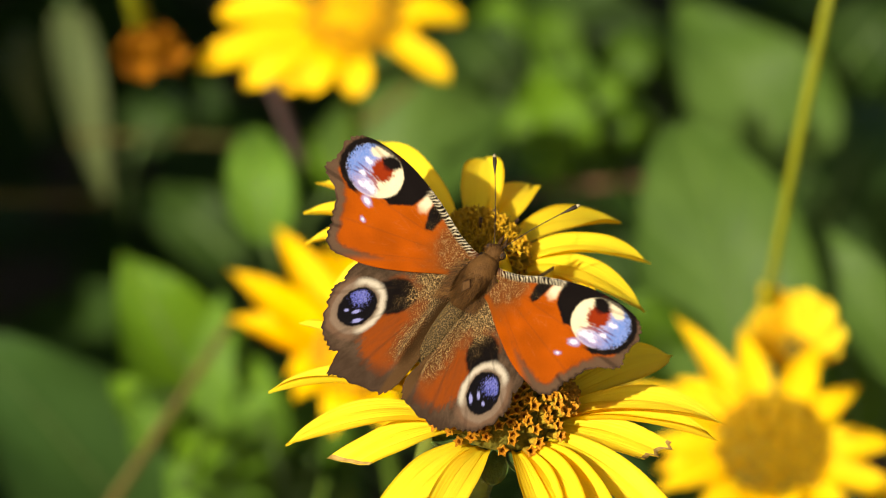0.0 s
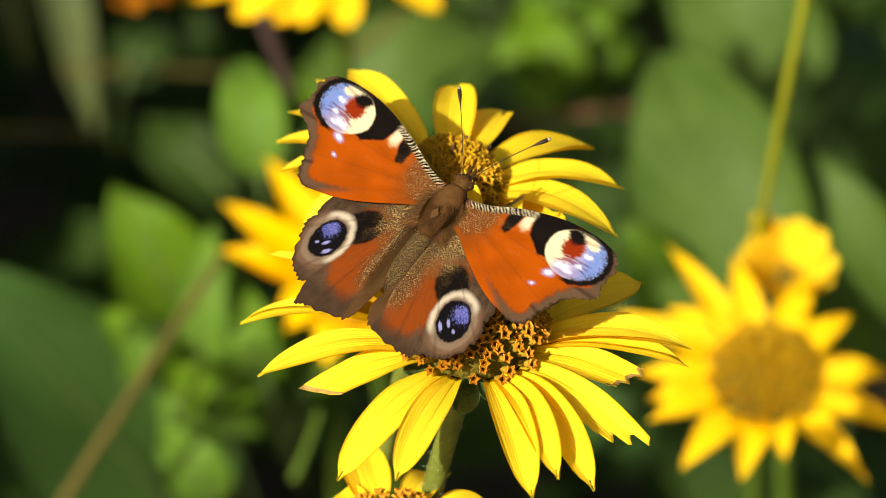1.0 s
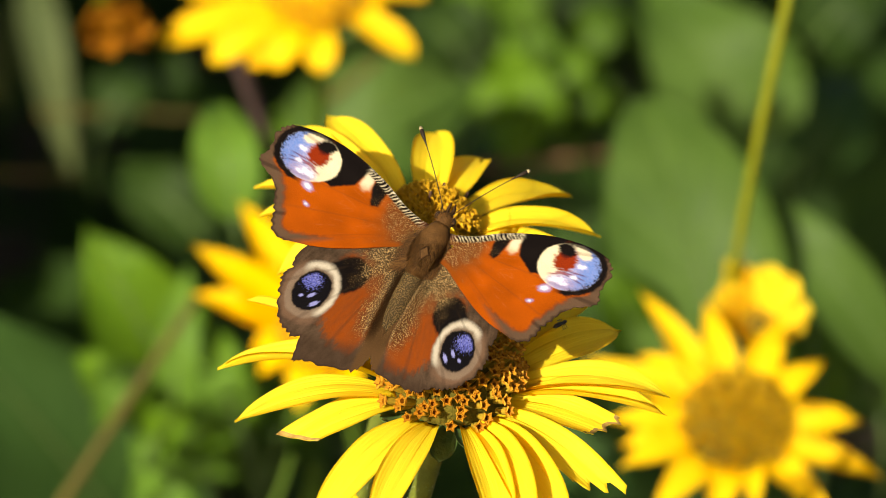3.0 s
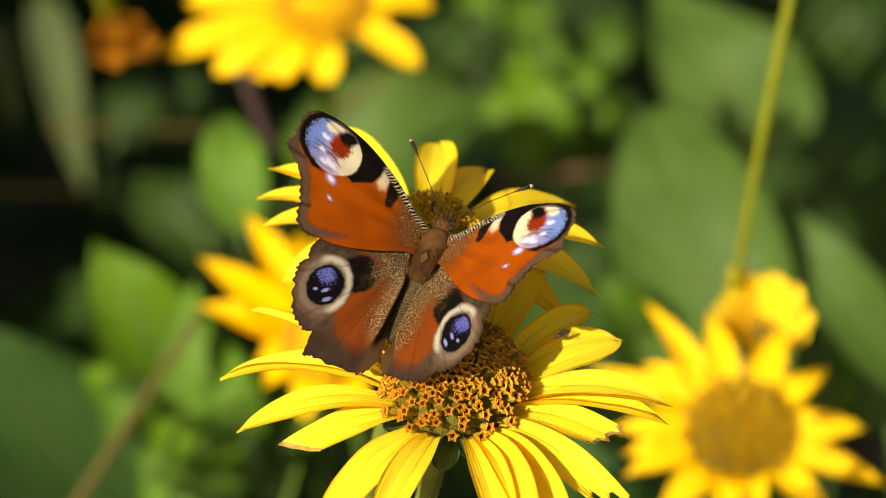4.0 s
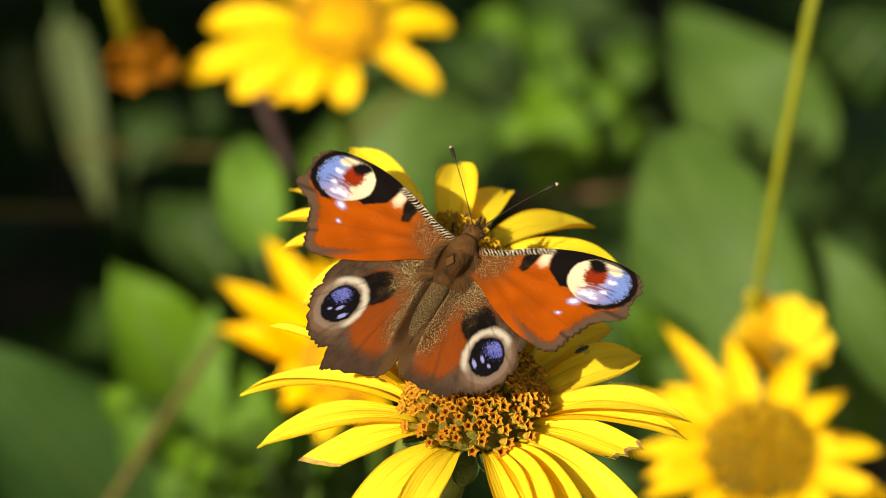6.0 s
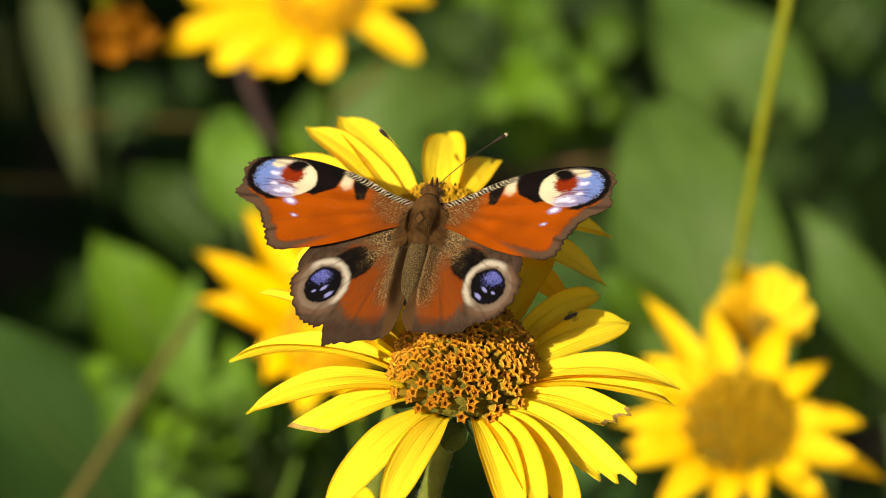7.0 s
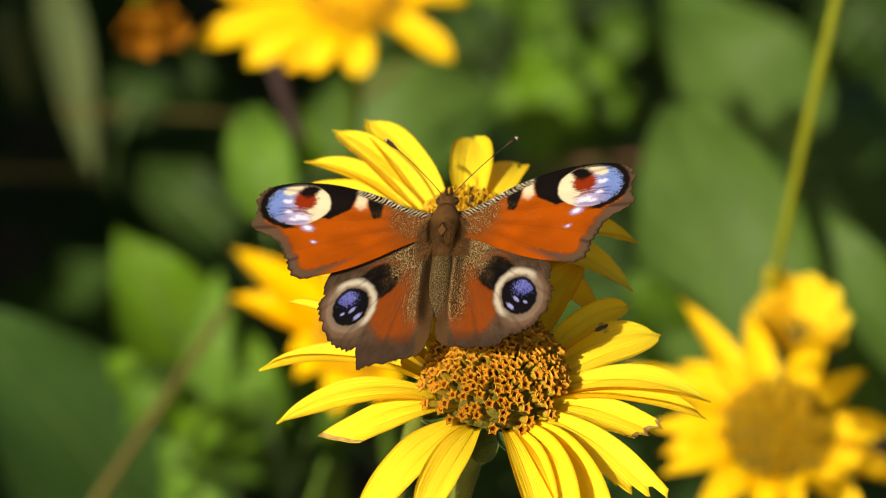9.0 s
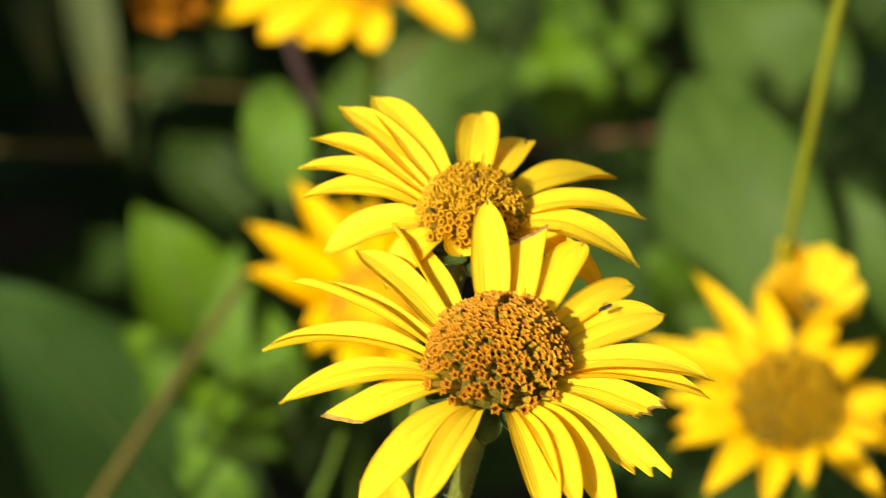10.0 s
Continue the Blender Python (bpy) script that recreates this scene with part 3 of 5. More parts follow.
def withered_flower():
    """A spent flower head that hangs from an arching stem."""
    foot = Vector((-0.170, 0.380, 0.0))
    head = Vector((-0.0715, 0.3042, 0.7800))
    ob, m = plant("withered_flower", head, 118, 0, foot, "withered orange-brown flower head hanging from a yellow-green stem")
    disc(ob, m, 6.0, 3.5, 40, lambda r, rng: None, 56, WITHERED)
    rng = random.Random(56)
    for i in range(11):
        ray(ob, m, 33 * i + rng.uniform(-9, 9), rng.uniform(7.5, 11), rng.uniform(0, 7), 5.2, rng.uniform(0.5, 2), rng.uniform(-25, 25), 0.6, root=5.0, material=WITHERED, ripple=0.4, seed=560 + i)
    way = [Vector(p) for p in ((-0.170, 0.380, 0.0), (-0.160, 0.372, 0.30), (-0.150, 0.362, 0.60), (-0.132, 0.345, 0.80), (-0.108, 0.322, 0.866), (-0.090, 0.308, 0.850), (-0.080, 0.304, 0.815), (-0.0725, 0.304, 0.782))]
    pts = [way[0]]
    for i in range(1, len(way) - 1):
        a, b = (way[i - 1] + way[i]) / 2, (way[i] + way[i + 1]) / 2
        pts += [bezier(a, way[i], b, t / 6) for t in range(6)]
    pts = [p - foot for p in pts + [way[-1]]]
    bm = bmesh.new()
    tube(bm, pts, [0.0017] * (len(pts) - 1) + [0.0030], 10)
    part("stem", bm, STEM_YELLOW, ob)
    return ob


withered_flower()


# ---- the butterfly ----
def soft_noise(x, y, scale, seed):
    """Smooth random values between 0 and 1 over the plane."""
    table = np.random.RandomState(seed).rand(64, 64)
    u, v = x * scale + 17.3, y * scale + 9.7
    i, j = np.floor(u).astype(int), np.floor(v).astype(int)
    f, g = u - i, v - j
    f, g = f * f * (3 - 2 * f), g * g * (3 - 2 * g)
    a, b = table[i % 64, j % 64], table[(i + 1) % 64, j % 64]
    c, d = table[i % 64, (j + 1) % 64], table[(i + 1) % 64, (j + 1) % 64]
    return (a * (1 - f) + b * f) * (1 - g) + (c * (1 - f) + d * f) * g


def fade(low, high, x):
    t = np.clip((x - low) / (high - low), 0, 1)
    return t * t * (3 - 2 * t)


def oval(x, y, cx, cy, rx, ry, turn=0.0):
    """Distance from an oval's centre, 1 on its edge."""
    c, s = math.cos(radians(turn)), math.sin(radians(turn))
    u, v = (x - cx) * c + (y - cy) * s, (y - cy) * c - (x - cx) * s
    return np.hypot(u / rx, v / ry)


def inside(x, y, corners):
    """Distance into a convex outline given corner by corner, negative outside."""
    far = np.full_like(x, 1e3)
    area = sum(a[0] * b[1] - b[0] * a[1] for a, b in zip(corners, corners[1:] + corners[:1]))
    for a, b in zip(corners, corners[1:] + corners[:1]):
        ex, ey = b[0] - a[0], b[1] - a[1]
        d = (ex * (y - a[1]) - ey * (x - a[0])) / math.hypot(ex, ey)
        far = np.minimum(far, d if area > 0 else -d)
    return far


def lay_on(base, color, share):
    return base + (np.array(color) - base) * share[:, None]


ORANGE, RUST = (0.30, 0.054, 0.0025), (0.17, 0.042, 0.006)
BLACK, BROWN, UMBER = (0.006, 0.004, 0.0035), (0.092, 0.052, 0.030), (0.040, 0.022, 0.013)
CREAM, BLUE, LILAC = (0.66, 0.55, 0.36), (0.075, 0.170, 0.46), (0.27, 0.245, 0.45)
MAROON, ASH = (0.20, 0.020, 0.004), (0.30, 0.25, 0.19)


def paint_fore(x, y, edge, along):
    """The forewing's upper side: orange field, eyespot at the tip, black patches, striped front edge, brown border."""
    wob = 0.45 * (soft_noise(x, y, 1.6, 3) - 0.5) + 0.25 * (soft_noise(x, y, 5.0, 4) - 0.5)
    feather = 0.9 * (soft_noise(x * 0.5 + y * 0.2, y * 1.6 - x * 0.3, 3.4, 63) - 0.5)
    col = np.tile(np.array(ORANGE), (len(x), 1)) * (0.84 + 0.32 * soft_noise(x, y, 0.4, 5))[:, None]
    reach = np.hypot(x - 1.5, y - 3.2)
    col = lay_on(col, RUST, fade(10, 5, reach) * 0.8)
    # border: reddish brown with a dark, uneven rim
    outer = fade(0.25, 0.31, along) * fade(0.80, 0.72, along)
    col = lay_on(col, UMBER, fade(2.1, 1.3, edge + wob) * outer * 0.5)
    col = lay_on(col, BROWN, fade(1.75, 1.0, edge + wob) * outer)
    col = lay_on(col, UMBER, fade(0.5, 0.15, edge + 0.6 * wob) * outer)
    # black patches on the front edge
    col = lay_on(col, BLACK, fade(-0.20, 0.20, inside(x, y, [(13.6, 9.2), (21.5, 11.0), (20.4, 3.4), (18.4, 3.0), (15.2, 5.0)]) + 0.35 * wob))
    col = lay_on(col, CREAM, fade(-0.25, 0.5, inside(x, y, [(14.3, 8.9), (12.7, 8.4), (12.6, 5.0), (13.9, 4.6), (14.8, 5.4)]) + wob * 0.5) * (0.35 + 0.65 * fade(4.6, 6.4, y)))
    col = lay_on(col, BLACK, fade(-0.25, 0.2, inside(x, y, [(12.7, 8.4), (9.9, 7.1), (10.4, 3.6), (11.6, 3.1), (12.5, 5.8)]) + 0.4 * wob))
    # eyespot: black crescent outside, cream towards the body, blue towards the tip
    eye = oval(x, y, 23.7, 6.1, 5.2, 3.95, 6) + 0.05 * wob
    grain = soft_noise(x, y, 7.0, 6)
    speck = soft_noise(x, y, 10.0, 61)
    shell = fade(22.0, 24.2, x + 0.25 * y - 1.2)
    col = lay_on(col, BLACK, fade(1.24, 1.14, eye + 0.10 * wob) * shell)
    col = lay_on(col, BROWN, fade(1.22, 1.34, eye + 0.10 * wob) * fade(24.5, 26.0, x + 0.3 * y - 1.5) * fade(3.6, 2.2, edge) * outer * 0.9)
    col = lay_on(col, CREAM, fade(1.03, 0.97, eye))
    blue = fade(22.2, 24.6, x + 0.30 * (6 - y) + 1.6 * (grain - 0.5) + feather) * fade(1.03, 0.97, eye)
    col = lay_on(col, LILAC, blue * 0.9)
    deep = fade(24.0, 26.4, x + 0.15 * (y - 6) + 2.2 * (speck - 0.5)) * fade(1.03, 0.97, eye)
    col = lay_on(col, BLUE, deep * (0.55 + 0.45 * grain))
    col = lay_on(col, (0.18, 0.24, 0.52), blue * fade(0.56, 0.74, speck) * 0.55)
    col = lay_on(col, BLACK, fade(0.90, 1.04, eye + 0.40 * (soft_noise(x, y, 9.0, 64) - 0.5)) * fade(25.0, 26.6, x + 0.2 * (6 - y)) * fade(1.26, 1.16, eye + 0.10 * wob))
    lilac = fade(4.8, 3.4, y + 1.4 * (grain - 0.5)) * fade(20.6, 22.2, x) * fade(1.0, 0.94, eye)
    col = lay_on(col, (0.27, 0.21, 0.36), lilac * 0.8 * (1 - 0.7 * deep))
    for k in (-8, 4, 15):
        line = np.abs((y - 5.2) - (x - 21.0) * math.tan(radians(-k)) * 0.6)
        col = lay_on(col, (0.07, 0.03, 0.08), fade(0.17, 0.05, line + 0.06 * wob) * blue * fade(27.6, 26.2, x) * 0.8)
    ray = fade(0.44, 0.68, soft_noise(x * 0.35 + y * 0.1, y * 2.0 - x * 0.5, 2.2, 65)) * fade(26.4, 23.4, x) * fade(7.2, 5.6, y) * fade(3.0, 4.2, y)
    col = lay_on(col, (0.22, 0.055, 0.075), ray * fade(1.0, 0.9, eye) * fade(20.6, 22.0, x) * 0.85)
    for cx, cy, rx, ry in ((25.5, 6.8, 0.85, 0.5), (25.2, 4.8, 0.95, 0.45), (22.9, 3.5, 1.9, 0.7), (24.2, 3.2, 1.0, 0.4)):
        col = lay_on(col, (0.66, 0.61, 0.74), fade(1.15, 0.35, oval(x, y, cx, cy, rx, ry, 15) + 0.9 * wob + 0.4 * (speck - 0.5)))
    col = lay_on(col, CREAM, fade(1.1, 0.7, oval(x, y, 24.9, 9.0, 1.7, 0.95, -20) + 0.3 * feather) * 0.95)
    heart = oval(x, y, 22.7, 7.0, 1.9, 2.1, -22) + 0.35 * feather + 0.25 * wob
    col = lay_on(col, MAROON, fade(1.18, 0.72, heart))
    col = lay_on(col, (0.11, 0.010, 0.004), fade(0.75, 0.35, oval(x, y, 22.3, 7.9, 1.5, 1.4, 0) + 0.3 * feather) * 0.8)
    col = lay_on(col, BLACK, fade(1.15, 0.70, oval(x, y, 22.1, 8.6, 1.75, 1.15, -12) + 0.3 * feather))
    # pale dots below the eyespot
    for cx, cy, r in ((21.8, 1.5, 0.80), (20.6, -1.2, 0.46)):
        d = oval(x, y, cx, cy, r * 1.4, r * 0.8, 20) + 0.6 * wob + 0.3 * (speck - 0.5)
        col = lay_on(col, LILAC, fade(1.35, 0.7, d) * 0.75)
        col = lay_on(col, (0.64, 0.58, 0.68), fade(0.75, 0.25, d))
    # the front edge: fine black and cream bars, dark further out
    rim = fade(0.9, 0.6, edge) * fade(0.30, 0.27, along)
    bars = 0.5 + 0.5 * np.sin((x * 0.93 + y * 0.37) * 2 * math.pi / 0.58 - 6 * edge + 5 * soft_noise(x, y, 1.2, 8)) - 0.3 * soft_noise(x, y, 4.0, 9)
    near = fade(15.0, 13.5, x) * fade(2.0, 4.0, x)
    col = lay_on(col, BLACK, rim * (1 - near) * 0.9)
    wide = fade(1.30, 0.95, edge) * fade(0.30, 0.27, along) * near
    col = lay_on(col, BLACK, wide)
    col = lay_on(col, CREAM, wide * fade(0.48, 0.70, bars) * 0.8)
    # veins and scratches
    turn = np.arctan2(y - 3.2, x - 1.5)
    vein = fade(0.95, 1.0, np.cos(turn * 26 + 0.6)) * fade(6, 10, reach)
    col = lay_on(col, UMBER, vein * 0.16 * fade(-0.1, 0.1, 0.15 - turn))
    col = lay_on(col, BLACK, fade(0.93, 1.0, np.cos(turn * 22 + 1.0)) * fade(2.0, 1.6, edge) * outer * 0.5)
    marks = np.random.RandomState(31)
    for _ in range(26):
        cx, cy, a, half = marks.uniform(9, 24), marks.uniform(-6, 5), marks.uniform(-0.9, 0.5), marks.uniform(0.3, 2.2)
        u, v = (x - cx) * math.cos(a) + (y - cy) * math.sin(a), (y - cy) * math.cos(a) - (x - cx) * math.sin(a)
        col = lay_on(col, (0.62, 0.34, 0.16), fade(0.09, 0.03, np.abs(v + 0.05 * np.sin(u * 3))) * fade(half, half * 0.8, np.abs(u)) * fade(2.0, 3.0, edge) * 0.07 * fade(0.3, 0.6, speck))
    dusty = 0.62 * fade(10.5, 2.5, reach + 4 * (soft_noise(x, y, 0.8, 7) - 0.5) - 0.3 * y) * fade(0.4, 1.2, edge)
    return np.clip(col * 0.62, 0, 1), dusty


def paint_hind(x, y, edge, along):
    """The hindwing's upper side: blue-black eyespot half ringed with cream, rust field, brown margin."""
    wob = 0.6 * (soft_noise(x, y, 1.3, 13) - 0.5) + 0.35 * (soft_noise(x, y, 5.0, 14) - 0.5)
    streak = soft_noise(x * 1.0 + y * 0.35, (y - 0.35 * x) * 0.25, 3.0, 18)
    margin = (0.070, 0.042, 0.025)
    col = np.tile(np.array(margin), (len(x), 1)) * (0.30 + 0.50 * soft_noise(x, y, 0.8, 15) + 0.45 * streak + 0.35 * soft_noise(x, y, 6.0, 20))[:, None]
    field = fade(1.22, 0.92, oval(x, y, 6.6, -11.6, 4.6, 7.4, -12) + 0.25 * wob + 0.25 * (streak - 0.5))
    col = lay_on(col, np.array((0.225, 0.043, 0.004)), field * (0.75 + 0.25 * streak))
    col = lay_on(col, UMBER, fade(-17.8, -20.5, y + 0.18 * (x - 8) + wob) * 0.6)
    # the eyespot
    ring = oval(x, y, 13.4, -12.8, 2.65, 3.35, 14) + 0.05 * wob
    inner = fade(1.0, -1.4, (x - 13.5) * 0.85 - (y + 12.8) * 0.60)
    col = lay_on(col, BLACK, fade(1.15, 0.92, oval(x, y, 9.6, -8.4, 2.7, 4.0, 40) + 0.2 * wob))
    col = lay_on(col, (0.15, 0.082, 0.048), fade(1.95, 1.55, ring + 0.2 * wob) * (1 - inner) * 0.8)
    col = lay_on(col, ASH, fade(1.66, 1.46, ring + 0.08 * wob) * inner)
    col = lay_on(col, (0.50, 0.43, 0.33), fade(1.54, 1.37, ring + 0.08 * wob) * (0.16 + 0.84 * inner) * 0.95)
    col = lay_on(col, (0.16, 0.11, 0.075), fade(1.32, 1.08, ring + 0.08 * wob) * (0.5 + 0.5 * inner))
    col = lay_on(col, (0.005, 0.004, 0.005), fade(1.10, 1.00, ring + 0.10 * wob))
    grain = soft_noise(x, y, 7.5, 16)
    violet, pale = (0.075, 0.085, 0.33), (0.26, 0.26, 0.54)
    pupil = fade(0.98, 0.84, ring)
    lit = fade(1.1, 0.55, oval(x, y, 14.0, -11.2, 1.55, 1.5, 14) + 1.3 * (grain - 0.5)) * pupil
    col = lay_on(col, violet, lit)
    col = lay_on(col, pale, lit * fade(0.52, 0.72, soft_noise(x, y, 10.0, 19)) * 0.6)
    for cx, cy, rx, ry, a in ((13.0, -13.5, 0.75, 0.28, -45), (14.5, -14.2, 0.45, 0.25, -45), (12.1, -14.6, 0.85, 0.32, -48)):
        col = lay_on(col, pale, fade(1.2, 0.6, oval(x, y, cx, cy, rx, ry, a) + 0.6 * (grain - 0.5)) * pupil * 0.9)
    # rim, veins, cracks
    col = lay_on(col, UMBER, fade(0.6, 0.15, edge + 0.6 * wob) * 0.7)
    reach = np.hypot(x - 2.5, y + 1)
    turn = np.arctan2(y + 1, x - 2.5)
    col = lay_on(col, UMBER, fade(0.93, 1.0, np.cos(turn * 19)) * fade(8, 12, reach) * fade(1.0, 1.2, ring) * 0.3)
    dusty = fade(10.5, 3.5, reach + 3 * (soft_noise(x, y, 0.8, 17) - 0.5)) * fade(1.2, 1.9, ring)
    dusty = np.maximum(dusty, fade(6.2, 3.2, x + 1.8 * wob) * fade(-19, -13, y + wob) * 0.85)
    # a bare brown fold along the body
    fold = fade(2.7, 1.9, x + 0.3 * wob) * fade(-3.0, -5.0, y)
    col = lay_on(col, (0.085, 0.042, 0.016), fold)
    col = lay_on(col, (0.22, 0.15, 0.08), fade(0.30, 0.08, np.abs(x - 2.75 + 0.15 * wob)) * fade(-5, -7, y) * fade(-17, -15, y) * 0.6)
    return np.clip(col * 0.55, 0, 1), dusty * (1 - 0.85 * fold)


def wing_material():
    n = Nodes("wing_scales")
    color = n.attribute("paint", "Color")
    dusty = n.attribute("paint", "Alpha")
    scales = n.noise(5200.0, None, 2.0)
    color = n.mix(n.math("MULTIPLY", n.ramp(scales, 0.42, 0.62), 0.09), color, (0.0, 0.0, 0.0, 1), "MIX")
    specks = n.noise(6000.0, None, 2.0)
    color = n.mix(n.math("MULTIPLY", n.ramp(dusty, 0.0, 1.0), 0.90), color, (0.017, 0.009, 0.003, 1))
    lie = n.math("ADD", specks, n.math("MULTIPLY", n.math("SUBTRACT", n.noise(1500.0, None, 2.0), 0.5), 0.15))
    gold = n.ramp(n.math("ADD", lie, n.math("MULTIPLY", n.math("SUBTRACT", dusty, 1.0), 0.09)), 0.505, 0.58)
    color = n.mix(n.math("MULTIPLY", gold, n.ramp(dusty, 0.0, 0.7)), color, (0.22, 0.142, 0.060, 1))
    n.plug(n.bsdf, "Base Color", color)
    n.bump(n.math("ADD", scales, n.math("MULTIPLY", specks, 0.8)), 0.35, 0.00015)
    return n.done(0.8, 0.02)


WING = wing_material()
WING_BELOW = plain("wing_underside", (0.030, 0.022, 0.018, 1), (0.060, 0.045, 0.038, 1), 900.0, 0.7, 4000.0, 0.0001)


def fur_material():
    n = Nodes("butterfly_fur")
    tone = n.math("ADD", n.math("MULTIPLY", n.island(), 0.70), n.math("MULTIPLY", n.noise(900.0), 0.30))
    n.plug(n.bsdf, "Base Color", n.mix(n.ramp(tone, 0.28, 0.85), (0.013, 0.0055, 0.0015, 1), (0.125, 0.056, 0.014, 1)))
    n.bump(n.noise(3500.0), 0.5, 0.0002)
    return n.done(0.75, 0.1)


FUR = fur_material()


def grizzled():
    n = Nodes("butterfly_abdomen")
    specks = n.noise(7800.0, None, 2.0)
    n.plug(n.bsdf, "Base Color", n.mix(n.ramp(specks, 0.52, 0.60), (0.012, 0.0065, 0.002, 1), (0.165, 0.105, 0.038, 1)))
    n.bump(specks, 0.5, 0.0002)
    return n.done(0.75, 0.1)


FUR_DARK = grizzled()
HORN = plain("antenna_dark", (0.012, 0.008, 0.006, 1), (0.030, 0.020, 0.013, 1), 3000.0, 0.5, spec=0.1)
PALE_TIP = plain("antenna_tip", (0.30, 0.24, 0.13, 1), (0.20, 0.15, 0.08, 1), 2000.0, 0.5)
EYE = plain("insect_eye", (0.018, 0.010, 0.006, 1), (0.03, 0.018, 0.01, 1), 4000.0, 0.2)


def smooth_loop(points, count):
    """Evenly many places on a smooth closed line through the corners."""
    p = np.array(points, float)
    n = len(p)
    out = []
    for s in np.linspace(0, n, count, endpoint=False):
        i, f = int(s) % n, s - int(s)
        a, b, c, d = p[(i - 1) % n], p[i], p[(i + 1) % n], p[(i + 2) % n]
        out.append(0.5 * (2 * b + (c - a) * f + (2 * a - 5 * b + 4 * c - d) * f * f + (3 * b - a - 3 * c + d) * f ** 3))
    return np.array(out)


def wing(name, outline, root, paint, side, lift, parent, ragged):
    """One wing, in the butterfly's space, hinged on its body. side: -1 left, 1 right. The upper side carries the pattern."""
    cols, rows = 420, 110
    loop = smooth_loop(outline, cols)
    along = np.arange(cols) / cols
    root = np.array(root)
    way = loop - root
    reach = np.hypot(way[:, 0], way[:, 1])
    rag = (0.45 * np.sin(along * 260 + 3 * np.sin(along * 41)) + 1.1 * (soft_noise(along * 90, along * 0, 1.0, 21) - 0.5)) * 0.38
    band = fade(ragged[0] - 0.03, ragged[0] + 0.02, along) * fade(ragged[1] + 0.03, ragged[1] - 0.02, along)
    loop = loop + way / reach[:, None] * (rag * band)[:, None]
    share = np.linspace(0.02, 1, rows) ** 0.8
    xy = root + share[:, None, None] * (loop - root)[None]
    x, y = xy[..., 0].ravel(), xy[..., 1].ravel()
    # the distance to the rim, nearest of the rim's places
    edge = np.full(len(x), 1e3)
    for q in loop[::3]:
        edge = np.minimum(edge, np.hypot(x - q[0], y - q[1]))
    edge = np.minimum(edge, ((1 - share)[:, None] * reach[None]).ravel())
    col, dusty = paint(x, y, edge, np.tile(along, rows))
    turn = np.arctan2(y - root[1], x - root[0])
    far = np.hypot(x - root[0], y - root[1])
    z = lift + 0.9 * np.sin(np.clip(far / 26, 0, 1) * math.pi) + 0.10 * np.cos(turn * 22) * fade(4, 10, far)
    if paint is paint_hind:
        # the inner margin folds down beside the body, behind a low ridge
        length = fade(-2.5, -6.0, y) * fade(-18.0, -13.5, y)
        z = z + length * (1.5 * np.exp(-((x - 2.7) / 0.75) ** 2) - 1.0 * fade(2.3, 0.9, x))
    top = np.stack([side * x, y, z], -1)
    low = top - [0, 0, 0.14]
    verts = np.concatenate([top, low]) * MM
    i, j = np.meshgrid(np.arange(rows - 1), np.arange(cols), indexing="ij")
    i, j = i.ravel(), j.ravel()
    k = (j + 1) % cols
    quad = np.stack([i * cols + j, (i + 1) * cols + j, (i + 1) * cols + k, i * cols + k], -1)
    size = rows * cols
    under = quad[:, ::-1] + size
    j = np.arange(cols)
    k = (j + 1) % cols
    rim = np.stack([(rows - 1) * cols + j, (rows - 1) * cols + size + j, (rows - 1) * cols + size + k, (rows - 1) * cols + k], -1)
    faces = np.concatenate([quad, under, rim])
    if side < 0:
        faces = faces[:, ::-1]
    me = bpy.data.meshes.new(name)
    me.from_pydata(verts, [], faces)
    me.materials.append(WING)
    me.materials.append(WING_BELOW)
    me.polygons.foreach_set("material_index", np.r_[np.zeros(len(quad), int), np.ones(len(under), int), np.zeros(len(rim), int)])
    me.polygons.foreach_set("use_smooth", np.ones(len(faces), bool))
    layer = me.color_attributes.new("paint", "FLOAT_COLOR", "POINT")
    rgba = np.concatenate([np.c_[col, dusty]] * 2)
    layer.data.foreach_set("color", rgba.astype(np.float32).ravel())
    me.update()
    ob = new(name, me)
    ob.parent = parent
    return tagged(ob, "orange forewing with a blue and cream eyespot" if paint is paint_fore else "rust-brown hindwing with a blue-black eyespot")


FORE = [(1.6, 4.4), (3.5, 4.9), (6.6, 5.7), (10.5, 7.4), (14.2, 8.7), (18.9, 9.9), (23.4, 10.3), (26.9, 10.1), (29.3, 9.3), (30.4, 7.8), (30.4, 5.8), (30.3, 4.0), (31.0, 2.2), (28.8, 0.9),
        (27.0, -0.2), (25.8, -2.0), (24.7, -4.2), (24.0, -6.3), (22.9, -7.5), (21.4, -8.0), (18.9, -7.5), (16.3, -6.9), (13.0, -5.6), (8.9, -3.4), (4.9, -1.0), (1.6, 0.6)]
HIND = [(1.5, 1.8), (6.0, 1.0), (11.0, -1.0), (15.5, -4.0), (17.8, -7.3), (18.2, -9.5), (17.9, -10.6), (18.6, -12.0), (18.4, -14.0), (17.3, -16.6), (16.5, -18.4), (15.1, -19.7), (13.2, -20.7),
        (11.8, -20.5), (11.5, -22.3), (11.0, -24.0), (9.6, -23.4), (6.6, -22.9), (3.1, -22.1), (1.2, -21.2), (0.2, -18.4), (0.2, -14.0), (0.5, -10.0), (0.7, -4.0), (0.7, -1.0)]
